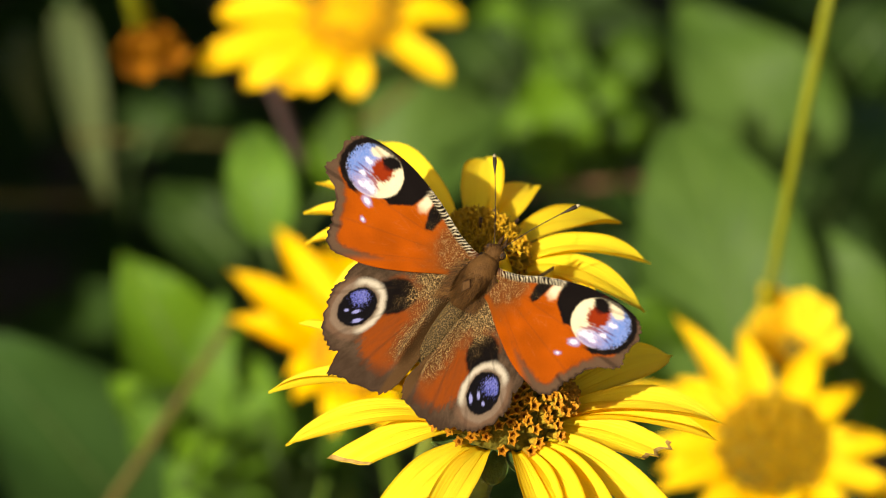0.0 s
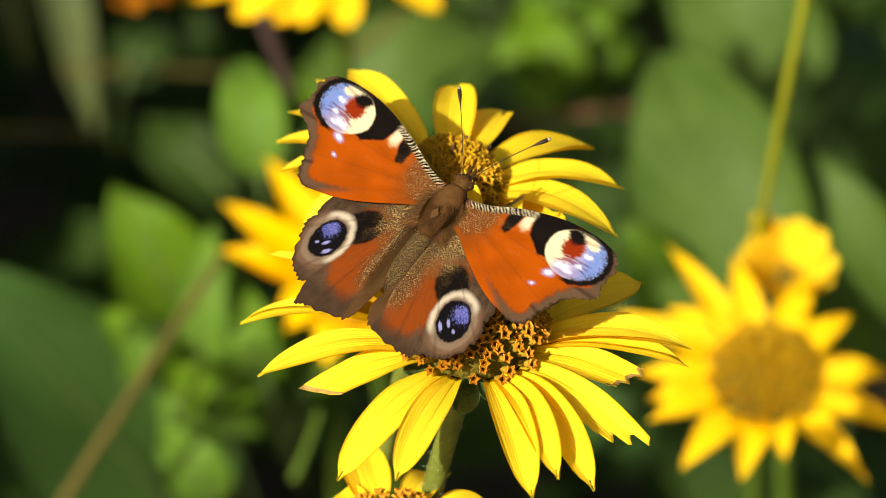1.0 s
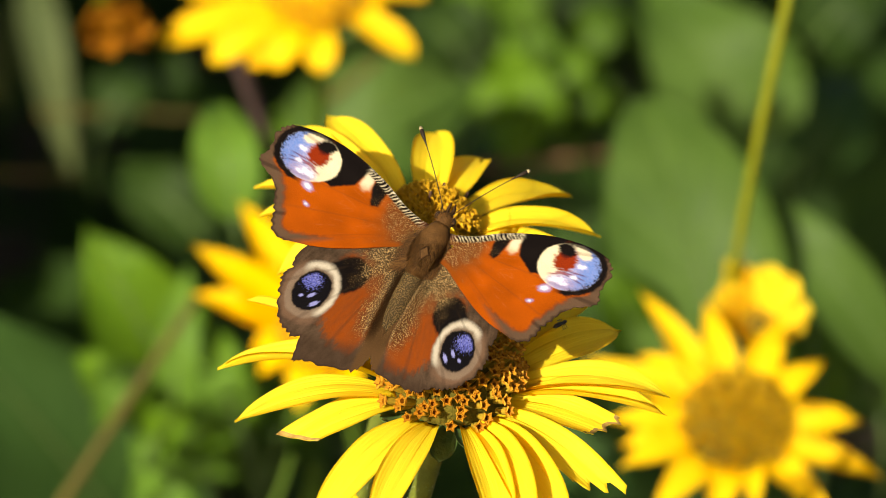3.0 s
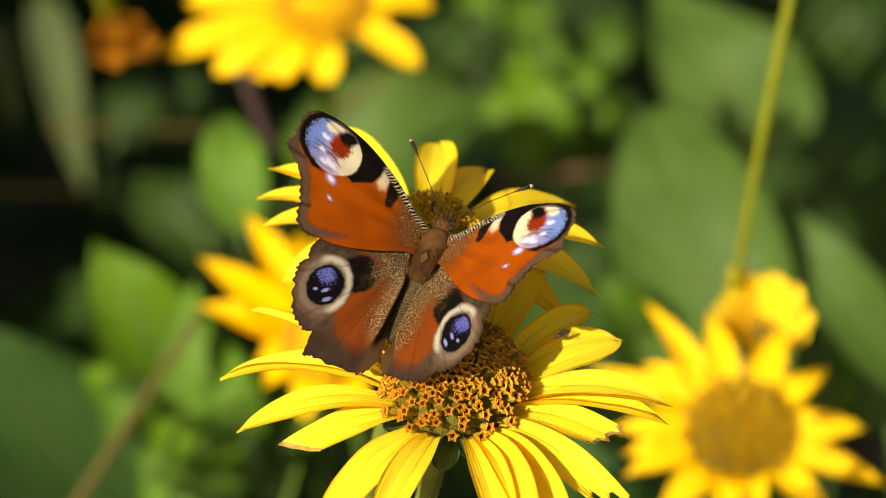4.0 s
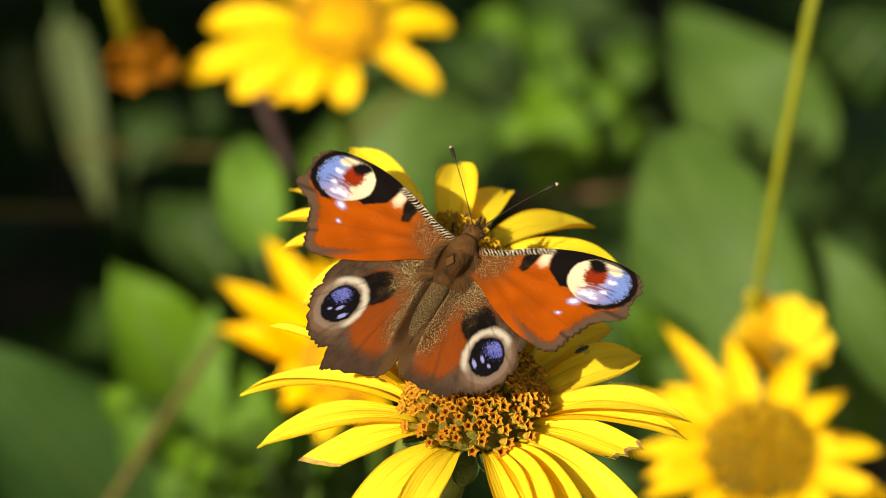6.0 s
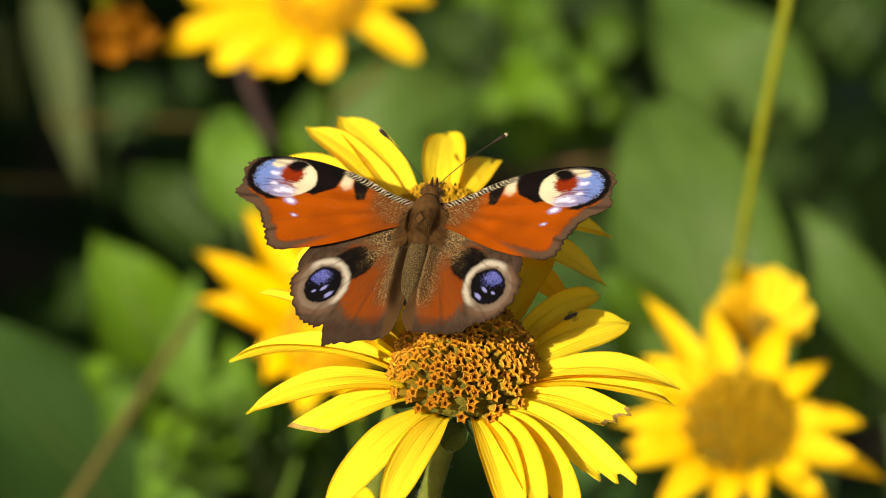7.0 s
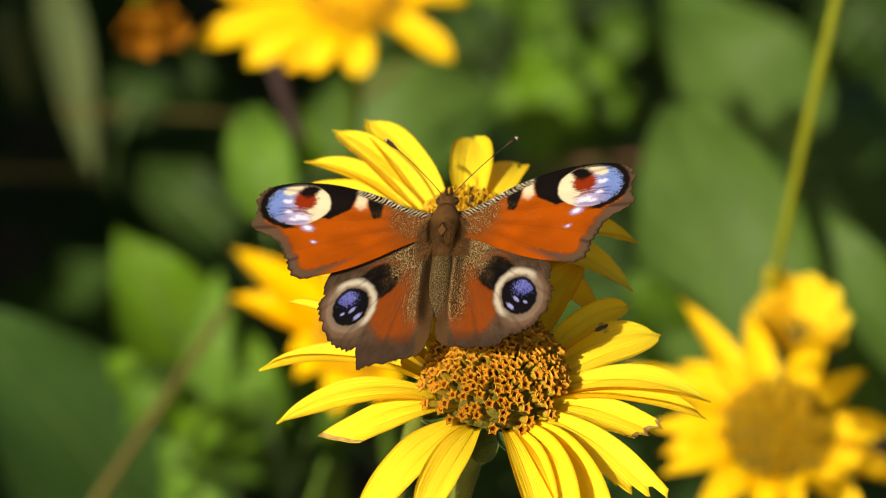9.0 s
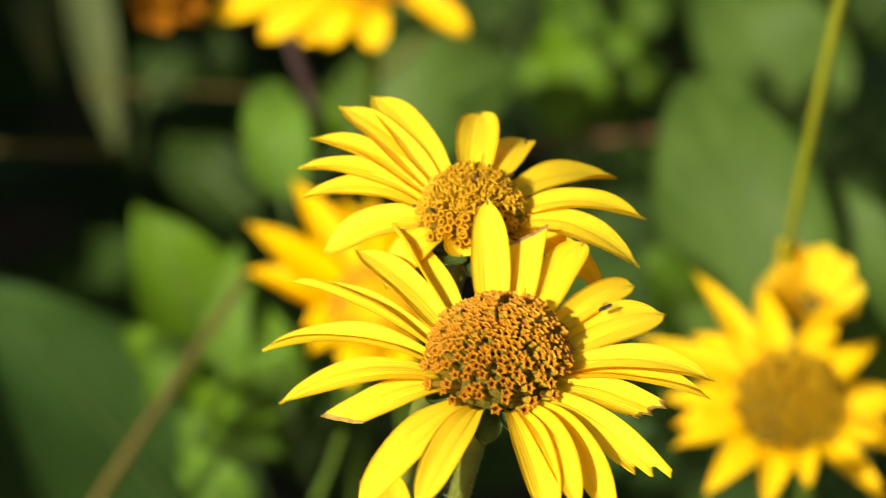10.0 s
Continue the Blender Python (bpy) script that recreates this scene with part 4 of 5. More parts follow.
# the right hindwing has lost its tail
HIND_WORN = HIND[:10] + [(16.4, -17.9), (15.1, -18.9), (13.2, -19.6), (11.8, -20.2), (10.9, -21.0), (9.6, -21.3), (6.6, -21.2), (3.1, -20.7), (1.2, -20.0), (0.2, -17.8), (0.2, -14.0), (0.5, -10.0), (0.7, -4.0), (0.7, -1.0)]


def tuft(bm_parts, rng, center, radii, count, length, lean):
    """Short hairs standing on an oval body."""
    verts, faces = bm_parts
    for _ in range(count):
        d = Vector((rng.gauss(0, 1), rng.gauss(0, 1), abs(rng.gauss(0, 1)))).normalized()
        p = Vector(center) + Vector((d.x * radii[0], d.y * radii[1], d.z * radii[2]))
        e = p + (d + Vector(lean)).normalized() * length * rng.uniform(0.6, 1.2)
        s = d.orthogonal().normalized() * 0.04
        k = len(verts)
        verts += [tuple((p - s) * MM), tuple((p + s) * MM), tuple(e * MM)]
        faces.append((k, k + 1, k + 2))


def butterfly():
    ob = thing("butterfly", (0, 0, 0), "peacock butterfly with orange wings and blue eyespots on a yellow flower", "butterfly")
    rng = random.Random(8)
    antennae = []

    def body(name, rows, m, label=""):
        bm = bmesh.new()
        tube(bm, [Vector((0, y, z)) * MM for y, z, r in rows], [r * MM for y, z, r in rows], 18)
        return part(name, bm, m, ob, label)

    thorax = body("thorax", [(-4.4, 0.2, 0.9), (-3.2, 0.4, 1.9), (-1.0, 0.5, 2.6), (1.2, 0.6, 2.75), (3.2, 0.8, 2.45), (4.8, 1.0, 1.75), (5.6, 1.1, 1.2)], FUR, "furry brown thorax")
    abdomen = body("abdomen", [(-2.6, 0.3, 1.2), (-4.0, 0.0, 1.65), (-6.0, -0.4, 1.85), (-8.5, -0.6, 1.9), (-10.6, -0.8, 1.75), (-12.2, -1.0, 1.4), (-13.4, -1.1, 0.95), (-14.2, -1.1, 0.35)], FUR_DARK, "furry dark brown abdomen")
    head = body("head", [(4.9, 1.1, 0.7), (5.4, 1.1, 1.25), (6.2, 1.1, 1.5), (7.0, 1.0, 1.3), (7.6, 0.9, 0.6)], FUR)
    for sx in (-1, 1):
        bm = bmesh.new()
        bmesh.ops.create_icosphere(bm, subdivisions=2, radius=0.72 * MM, matrix=Matrix.Translation(Vector((sx * 1.15, 6.5, 1.2)) * MM))
        part("eye", bm, EYE, head)
        bm = bmesh.new()
        tube(bm, [Vector((sx * x, y, z)) * MM for x, y, z in ((0.3, 7.2, 0.6), (0.45, 8.4, 0.9), (0.35, 9.3, 1.4))], [0.35 * MM, 0.32 * MM, 0.1 * MM], 7)
        part("palp", bm, FUR, head)
        bm = bmesh.new()
        pts = [Vector((sx * (0.6 + 9.6 * t ** 1.05), 7.0 + 10.6 * t - 0.7 * t * t, 1.6 + 3.2 * t - 1.6 * t * t)) for t in (i / 14 for i in range(15))]
        tube(bm, [p * MM for p in pts], [0.07 * MM] * 12 + [0.17 * MM, 0.33 * MM, 0.34 * MM], 7)
        antenna = part("antenna", bm, HORN, head, "thin dark clubbed antenna")
        bm = bmesh.new()
        way = (pts[-1] - pts[-2]).normalized()
        tube(bm, [(pts[-1] + way * s) * MM for s in (-0.02, 0.3, 0.55)], [0.345 * MM, 0.30 * MM, 0.12 * MM], 7)
        part("club_tip", bm, PALE_TIP, antenna)
        antennae.append((sx, antenna))
        for y, knee, foot in ((3.2, (3.0, 4.8, -1.6), (3.8, 6.0, -6.6)), (1.6, (4.6, 1.6, -1.8), (5.6, 0.6, -7.0)), (-0.6, (4.2, -2.4, -1.8), (5.4, -5.0, -7.0))):
            bm = bmesh.new()
            pts = [Vector((sx * 1.3, y, -0.6)), Vector((sx * knee[0] * 0.6, (y + knee[1]) / 2, -1.0)), Vector((sx * knee[0], knee[1], knee[2] - 0.9)),
                   Vector((sx * (knee[0] + foot[0]) / 2, (knee[1] + foot[1]) / 2, (knee[2] + foot[2]) / 2)), Vector((sx * foot[0], foot[1], foot[2])), Vector((sx * (foot[0] + 0.7), foot[1] + 0.5, foot[2] - 0.2))]
            tube(bm, [p * MM for p in pts], [0.30 * MM, 0.34 * MM, 0.24 * MM, 0.17 * MM, 0.12 * MM, 0.08 * MM], 6)
            part("leg", bm, HORN, ob)
    for owner, center, radii, count, length, lean in ((thorax, (0, 0.6, 0.9), (2.6, 4.3, 2.25), 5200, 0.95, (0, -1.7, -0.1)), (abdomen, (0, -8.2, -0.7), (1.9, 6.0, 1.9), 420, 0.5, (0, -1.6, 0)), (head, (0, 6.2, 1.1), (1.4, 1.3, 1.4), 320, 0.7, (0, 0.2, 0.1))):
        verts, faces = [], []
        tuft((verts, faces), rng, center, radii, count, length, lean)
        me = bpy.data.meshes.new("fur")
        me.from_pydata(verts, [], faces)
        me.materials.append(FUR_DARK if owner is abdomen else FUR)
        fur = new("fur", me)
        fur.parent = owner
    # the small diamond-shaped plate on its back
    bm = bmesh.new()
    rim = [Vector(p) for p in ((0, 0.6, 3.55), (0.75, -0.5, 3.35), (0, -1.7, 3.3), (-0.75, -0.5, 3.35))]
    tube(bm, [p * MM for p in rim + rim[:1]], [0.12 * MM] * 5, 6)
    mid = bm.verts.new(Vector((0, -0.5, 3.5)) * MM)
    ring = [bm.verts.new(p * MM) for p in rim]
    for i in range(4):
        bm.faces.new((mid, ring[i - 1], ring[i]))
    bmesh.ops.recalc_face_normals(bm, faces=bm.faces)
    part("plate", bm, FUR, thorax, "small diamond-shaped brown plate")
    # long soft hairs from the thorax over the roots of the wings
    verts, faces = [], []
    for _ in range(3400):
        sx, y = rng.choice((-1, 1)), rng.uniform(-3.4, 3.4)
        p = Vector((sx * rng.uniform(1.5, 2.4), y, rng.uniform(0.9, 1.8)))
        e = p + Vector((sx * rng.uniform(0.6, 3.0), -rng.uniform(0.6, 3.0), -rng.uniform(0.4, 1.0)))
        e.z = max(e.z, 0.85)
        w = Vector((0.012, 0.022 * sx, 0.0))
        k = len(verts)
        verts += [tuple((p - w) * MM), tuple((p + w) * MM), tuple(e * MM)]
        faces.append((k, k + 1, k + 2))
    me = bpy.data.meshes.new("side_hair")
    me.from_pydata(verts, [], faces)
    me.materials.append(FUR)
    side_hair = new("side_hair", me)
    side_hair.parent = thorax
    bm = bmesh.new()
    tube(bm, [Vector(p) * MM for p in ((0, 7.4, 0.4), (0, 8.2, -1.2), (0, 8.0, -3.4), (0, 8.6, -5.6))], [0.16 * MM, 0.14 * MM, 0.12 * MM, 0.07 * MM], 6)
    part("proboscis", bm, HORN, head)
    wings = []
    for side in (-1, 1):
        wings.append((side, wing("hindwing", HIND if side < 0 else HIND_WORN, (2.4, -1.0), paint_hind, side, -0.10, ob, (0.2, 0.8))))
        wings.append((side, wing("forewing", FORE, (2.4, 2.8), paint_fore, side, 0.18, ob, (0.3, 0.74))))
    return ob, wings, antennae


peacock, wings, antennae = butterfly()


# ---- leaves and stems behind ----
def leaf(base, tip, width, material, label, sag=0.01, lean=0.5, twist=0.0, group="leaves", petiole=True, name="leaf", shape=leaf_shape):
    """A broad toothed leaf from its base to its tip. lean: 0 lies flat, 1 stands facing the viewer."""
    a, c = Vector(base), Vector(tip)
    face = Vector((0, -0.83 * lean, 1 - 0.45 * lean)).normalized()
    b = (a + c) / 2 + face * sag * 2
    ob = thing(name, a, label, "leaf", group)
    bm = bmesh.new()
    o = Vector((0, 0, 0))
    blade(bm, 40, 14, strip(o, b - a, c - a, width, face, shape, 0.25, radians(twist), 0.0, None, width * 0.05, int(abs(a.x) * 9999)), 0.0006)
    part("blade", bm, material, ob)
    bm = bmesh.new()
    pts = [bezier(o, b - a, c - a, t) - face * 0.0006 for t in (i / 12 for i in range(13))]
    tube(bm, pts, [0.0007 * (1 - 0.8 * i / 12) for i in range(13)], 6)
    part("midrib", bm, RIB, ob)
    if petiole:
        bm = bmesh.new()
        way = (a - b).normalized()
        foot = way * 0.02 + Vector((0, 0.03, -0.03))
        tube(bm, [bezier(o, way * 0.015, foot, t) for t in (i / 8 for i in range(9))], [0.0010] * 9, 6)
        part("petiole", bm, RIB, ob)
    return ob


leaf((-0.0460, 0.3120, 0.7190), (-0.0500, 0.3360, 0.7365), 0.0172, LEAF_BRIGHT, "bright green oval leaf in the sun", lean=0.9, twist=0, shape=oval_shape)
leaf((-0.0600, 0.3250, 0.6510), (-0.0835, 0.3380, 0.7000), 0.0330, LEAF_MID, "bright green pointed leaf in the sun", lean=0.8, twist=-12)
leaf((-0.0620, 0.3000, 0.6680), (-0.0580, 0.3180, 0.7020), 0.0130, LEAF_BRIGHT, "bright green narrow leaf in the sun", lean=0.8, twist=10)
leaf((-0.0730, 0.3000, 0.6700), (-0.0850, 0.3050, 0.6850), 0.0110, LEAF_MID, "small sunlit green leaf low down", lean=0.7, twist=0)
leaf((-0.1160, 0.5500, 0.6460), (-0.1040, 0.5200, 0.5940), 0.0140, LEAF_PALE, "pale dry grey-green leaf hanging down", lean=0.8, twist=12)
leaf((-0.1320, 0.5600, 0.6310), (-0.1250, 0.5400, 0.6060), 0.0120, LEAF_PALE, "pale dry grey-green leaf hanging down", lean=0.7, twist=-10)
leaf((-0.0710, 0.3450, 0.5870), (-0.1260, 0.3500, 0.6690), 0.0560, LEAF_DARK, "large dark green leaf with painted shade", lean=0.7, twist=0)
leaf((-0.0460, 0.3000, 0.6660), (-0.0540, 0.3180, 0.6880), 0.0120, LEAF_MID, "bright green narrow leaf in the sun", lean=0.8, twist=-8)
leaf((0.0725, 0.2850, 0.6795), (0.0540, 0.3450, 0.7325), 0.0440, LEAF_DULL, "broad dull green leaf behind the flowers", lean=0.9, twist=8, shape=oval_shape)
leaf((0.0990, 0.3300, 0.6500), (0.0900, 0.3750, 0.6860), 0.0210, LEAF, "green leaf partly hidden behind a broad one", lean=0.7, twist=-10)
leaf((0.0972, 0.4831, 0.6320), (0.0630, 0.5265, 0.6606), 0.0420, LEAF_DULL, "broad green leaf behind the flowers", lean=0.8, twist=0)
leaf((0.0484, 0.5442, 0.6153), (0.0219, 0.5853, 0.6405), 0.0405, LEAF_SHADE, "green leaf painted as shaded behind the sunlit ones", lean=0.7, twist=0)
leaf((-0.0321, 0.4382, 0.6549), (0.0144, 0.4588, 0.6675), 0.0401, LEAF_DULL, "broad dull green leaf behind the flowers", lean=0.8, twist=0)
leaf((0.1150, 0.3329, 0.6450), (0.1030, 0.3711, 0.6660), 0.0284, LEAF_DULL, "broad dull green leaf behind the flowers", lean=0.9, twist=0)
leaf((0.1104, 0.5146, 0.6430), (0.1300, 0.5274, 0.6620), 0.0262, LEAF_SHADE, "green leaf painted as shaded at the back", lean=0.8, twist=0)
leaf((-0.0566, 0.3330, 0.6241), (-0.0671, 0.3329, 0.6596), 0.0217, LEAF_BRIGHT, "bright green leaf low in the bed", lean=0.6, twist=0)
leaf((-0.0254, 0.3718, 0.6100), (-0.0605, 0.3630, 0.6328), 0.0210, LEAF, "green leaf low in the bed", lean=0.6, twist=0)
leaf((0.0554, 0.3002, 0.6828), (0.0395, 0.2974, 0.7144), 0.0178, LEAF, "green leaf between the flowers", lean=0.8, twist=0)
leaf((-0.0621, 0.4678, 0.6093), (-0.0924, 0.4963, 0.6159), 0.0241, LEAF_SHADE, "green leaf in painted deep shade", lean=0.6, twist=0)
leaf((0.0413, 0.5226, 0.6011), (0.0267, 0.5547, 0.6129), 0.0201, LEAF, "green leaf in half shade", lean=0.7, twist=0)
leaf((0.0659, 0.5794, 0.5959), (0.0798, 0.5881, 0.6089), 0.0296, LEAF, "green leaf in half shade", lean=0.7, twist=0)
leaf((0.0128, 0.5385, 0.6247), (-0.0073, 0.5738, 0.6234), 0.0268, LEAF_SHADE, "green leaf in painted half shade", lean=0.6, twist=0)
leaf((0.1133, 0.5226, 0.6011), (0.1289, 0.5537, 0.6115), 0.0285, LEAF_DARK, "dark green leaf with painted shade", lean=0.7, twist=0)
leaf((-0.0875, 0.5794, 0.5959), (-0.0718, 0.5716, 0.5843), 0.0227, LEAF_SHADE, "green leaf in painted deep shade", lean=0.6, twist=0)
leaf((-0.0444, 0.3891, 0.5820), (-0.0498, 0.3815, 0.6066), 0.0185, LEAF_DULL, "green leaf low in the bed", lean=0.6, twist=0)
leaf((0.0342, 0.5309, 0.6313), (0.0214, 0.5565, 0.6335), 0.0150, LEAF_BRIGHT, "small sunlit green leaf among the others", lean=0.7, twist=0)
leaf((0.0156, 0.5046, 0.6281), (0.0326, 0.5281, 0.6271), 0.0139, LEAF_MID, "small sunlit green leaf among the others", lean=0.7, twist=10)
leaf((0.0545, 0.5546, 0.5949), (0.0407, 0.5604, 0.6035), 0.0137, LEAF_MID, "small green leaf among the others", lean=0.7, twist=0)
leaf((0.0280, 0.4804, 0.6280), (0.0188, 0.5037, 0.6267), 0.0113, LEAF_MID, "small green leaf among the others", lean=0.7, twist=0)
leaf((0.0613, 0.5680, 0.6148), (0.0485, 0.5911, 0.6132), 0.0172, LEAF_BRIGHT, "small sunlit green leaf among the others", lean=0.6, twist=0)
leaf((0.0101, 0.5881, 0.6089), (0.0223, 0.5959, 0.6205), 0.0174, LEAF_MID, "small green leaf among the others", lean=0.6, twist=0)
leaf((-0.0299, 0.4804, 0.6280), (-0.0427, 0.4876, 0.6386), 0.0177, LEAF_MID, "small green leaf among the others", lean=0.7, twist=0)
leaf((-0.0945, 0.5301, 0.6122), (-0.0805, 0.5547, 0.6129), 0.0184, LEAF_SHADE, "small green leaf in painted deep shade", lean=0.6, twist=0)
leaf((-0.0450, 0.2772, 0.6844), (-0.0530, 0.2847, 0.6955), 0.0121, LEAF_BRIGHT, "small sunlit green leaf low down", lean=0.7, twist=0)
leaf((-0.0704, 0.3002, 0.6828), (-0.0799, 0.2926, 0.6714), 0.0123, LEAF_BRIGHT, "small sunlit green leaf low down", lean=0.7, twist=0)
leaf((0.0280, 0.3523, 0.6169), (0.0545, 0.3457, 0.6072), 0.0221, LEAF_DARK, "dark green leaf with painted shade", lean=0.6, twist=0)
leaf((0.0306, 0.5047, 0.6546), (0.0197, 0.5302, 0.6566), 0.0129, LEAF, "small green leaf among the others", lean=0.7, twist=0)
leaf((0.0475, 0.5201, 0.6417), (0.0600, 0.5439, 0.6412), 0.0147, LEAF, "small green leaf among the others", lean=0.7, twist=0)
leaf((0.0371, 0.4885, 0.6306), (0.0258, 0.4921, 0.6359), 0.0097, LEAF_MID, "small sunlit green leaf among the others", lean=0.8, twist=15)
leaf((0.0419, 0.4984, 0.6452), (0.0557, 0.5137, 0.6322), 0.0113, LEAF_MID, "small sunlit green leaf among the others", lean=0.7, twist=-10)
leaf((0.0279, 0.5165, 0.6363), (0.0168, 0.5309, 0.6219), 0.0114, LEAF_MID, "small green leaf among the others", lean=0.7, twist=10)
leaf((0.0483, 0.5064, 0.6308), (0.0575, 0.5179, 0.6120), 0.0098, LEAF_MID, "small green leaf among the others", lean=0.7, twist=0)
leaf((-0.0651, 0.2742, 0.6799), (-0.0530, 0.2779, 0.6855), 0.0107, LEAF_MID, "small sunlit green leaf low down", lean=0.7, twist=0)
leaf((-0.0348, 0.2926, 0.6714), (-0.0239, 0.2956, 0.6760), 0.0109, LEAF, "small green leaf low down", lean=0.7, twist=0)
leaf((-0.0178, 0.5833, 0.6017), (-0.0387, 0.5911, 0.6132), 0.0261, LEAF_SHADE, "dark green leaf with painted shade", lean=0.6, twist=0)
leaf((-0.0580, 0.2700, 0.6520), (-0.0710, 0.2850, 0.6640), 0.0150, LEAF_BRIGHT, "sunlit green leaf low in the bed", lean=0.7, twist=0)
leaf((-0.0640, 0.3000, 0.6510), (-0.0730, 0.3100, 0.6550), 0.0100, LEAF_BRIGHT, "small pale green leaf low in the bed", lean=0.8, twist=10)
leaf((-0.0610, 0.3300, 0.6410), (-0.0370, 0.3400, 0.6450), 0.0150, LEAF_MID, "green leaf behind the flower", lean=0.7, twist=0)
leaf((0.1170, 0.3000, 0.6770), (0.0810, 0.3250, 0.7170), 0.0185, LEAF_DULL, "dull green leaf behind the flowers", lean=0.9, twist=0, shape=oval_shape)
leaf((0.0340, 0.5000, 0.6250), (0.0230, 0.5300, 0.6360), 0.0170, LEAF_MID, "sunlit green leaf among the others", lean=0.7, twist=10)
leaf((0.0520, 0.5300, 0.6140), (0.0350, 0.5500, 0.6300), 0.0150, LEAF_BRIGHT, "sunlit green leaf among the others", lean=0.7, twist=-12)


def twig(a, b, c, radius, material, label, name="stem"):
    a, b, c = Vector(a), Vector(b), Vector(c)
    bm = bmesh.new()
    pts = [bezier(a, b, c, t) - a for t in (i / 24 for i in range(25))]
    tube(bm, pts, [radius * (1.1 - 0.3 * i / 24) for i in range(25)], 8)
    ob = part(name, bm, material, None)
    ob.location = a
    return tagged(ob, label, "stem", "stems")


twig((0.0760, 0.2150, 0.8470), (0.0656, 0.2020, 0.7945), (0.0640, 0.2150, 0.7520), 0.0011, STEM_YELLOW, "thin yellow-green flower stem in the sun")
twig((-0.0940, 0.2350, 0.6740), (-0.0725, 0.2550, 0.7010), (-0.0530, 0.2700, 0.7250), 0.0013, STEM_DRY, "dry brown stem leaning across the bed")
twig((-0.1103, 0.4885, 0.6400), (-0.0862, 0.4889, 0.6406), (-0.0604, 0.4876, 0.6386), 0.0009, STEM_DRY, "dry brown stem lying across the bed")
twig((-0.1393, 0.4790, 0.6260), (-0.1200, 0.4790, 0.6260), (-0.0991, 0.4784, 0.6250), 0.0009, STEM_DRY, "dry brown stem lying across the bed")
twig((0.0150, 0.4800, 0.6260), (0.0350, 0.4800, 0.6284), (0.0570, 0.4820, 0.6290), 0.0010, STEM_RED, "dry reddish stem lying across the bed")
twig((-0.0442, 0.3150, 0.7630), (-0.0412, 0.3200, 0.7480), (-0.0376, 0.3250, 0.7320), 0.0019, STEM_PURPLE, "purple-brown stem among leaves")
twig((-0.0273, 0.4043, 0.6940), (-0.0177, 0.4084, 0.7001), (-0.0118, 0.4109, 0.7037), 0.0012, STEM_DRY, "thin dry stem among the leaves")
twig((-0.0370, 0.2270, 0.6920), (-0.0330, 0.2330, 0.6980), (-0.0310, 0.2400, 0.7020), 0.0010, STALK, "green stem low in the bed")


def thicket():
    """The leafy depth of the flower bed: many leaves at all heights, too many to count, and unseen taller ones added to
    shade it.
    """
    rng = random.Random(77)
    verts, faces, lay = [], [], []

    def put(p, size, way, face):
        side = way.cross(face).normalized()
        nor = side.cross(way).normalized()
        k = len(verts)
        for i in range(6):
            t = i / 5
            w = size * 0.27 * max(0.04, math.sin(math.pi * min(1, t * 0.93 + 0.07) ** 0.65))
            for v in (-1, 0, 1):
                q = p + way * (t * size) + side * (w * v) + nor * (size * (0.05 * abs(v) - 0.16 * t * t))
                verts.append(tuple(q))
                lay.append((v, t, 0.0))
        for i in range(5):
            for j in range(2):
                s = k + i * 3 + j
                faces.append((s, s + 1, s + 4, s + 3))

    for i in range(2600):
        y = 0.42 + 1.9 * rng.random() ** 0.8
        x = rng.uniform(-0.9, 0.9) * (0.6 + 0.4 * y)
        ceiling = 0.62 - 0.16 * y + 0.05 * noise.noise((x * 5, y * 5, 0.0))
        z = ceiling * rng.random() ** 0.6
        if z < 0.03:
            continue
        k = rng.uniform(0, 6.283)
        way = Vector((math.cos(k), math.sin(k), rng.uniform(-0.7, 0.25))).normalized()
        face = Vector((rng.gauss(0, 0.4), rng.gauss(-0.25, 0.4), 1)).normalized()
        put(Vector((x, y, z)), rng.uniform(0.05, 0.11), way, face)
    for i in range(2200):
        # taller leaves added out of view on the sunny side, to shade the bed
        y = rng.uniform(0.36, 1.3)
        x, z = rng.uniform(-0.75, -0.17 - 0.16 * (y - 0.36)), rng.uniform(0.35, 1.05)
        k = rng.uniform(0, 6.283)
        way = Vector((math.cos(k), math.sin(k), rng.uniform(-0.7, 0.25))).normalized()
        put(Vector((x, y, z)), rng.uniform(0.06, 0.12), way, Vector((rng.gauss(-0.4, 0.4), rng.gauss(-0.25, 0.4), 1)).normalized())
    me = bpy.data.meshes.new("thicket")
    me.from_pydata(verts, [], faces)
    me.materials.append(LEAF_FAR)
    me.polygons.foreach_set("use_smooth", np.ones(len(faces), bool))
    at = me.attributes.new("lay", "FLOAT_VECTOR", "POINT")
    at.data.foreach_set("vector", np.array(lay, np.float32).ravel())
    return tagged(new("thicket", me), "dense leaves in the depth of the flower bed, shade painted in", "foliage", kind="stuff")


thicket()


# ---- a small dark insect between two petals ----
def insect():
    ob = thing("insect", (0, 0, 0), "tiny black insect resting between two petals", "insect")
    bm = bmesh.new()
    tube(bm, [Vector((x, 0, 0)) * MM for x in (-1.3, -0.9, -0.2, 0.3, 0.7, 1.0, 1.2)], [r * MM for r in (0.1, 0.32, 0.38, 0.22, 0.30, 0.26, 0.08)], 8)
    part("body", bm, INSECT, ob)
    for sx in (-1, 1):
        for i in range(3):
            bm = bmesh.new()
            tube(bm, [Vector(p) * MM for p in ((0.2 * i, sx * 0.2, 0), (0.3 * i, sx * 0.7, 0.2), (0.35 * i, sx * 1.0, -0.35))], [0.05 * MM] * 3, 5)
            part("leg", bm, INSECT, ob)
    return ob


bug = insect()


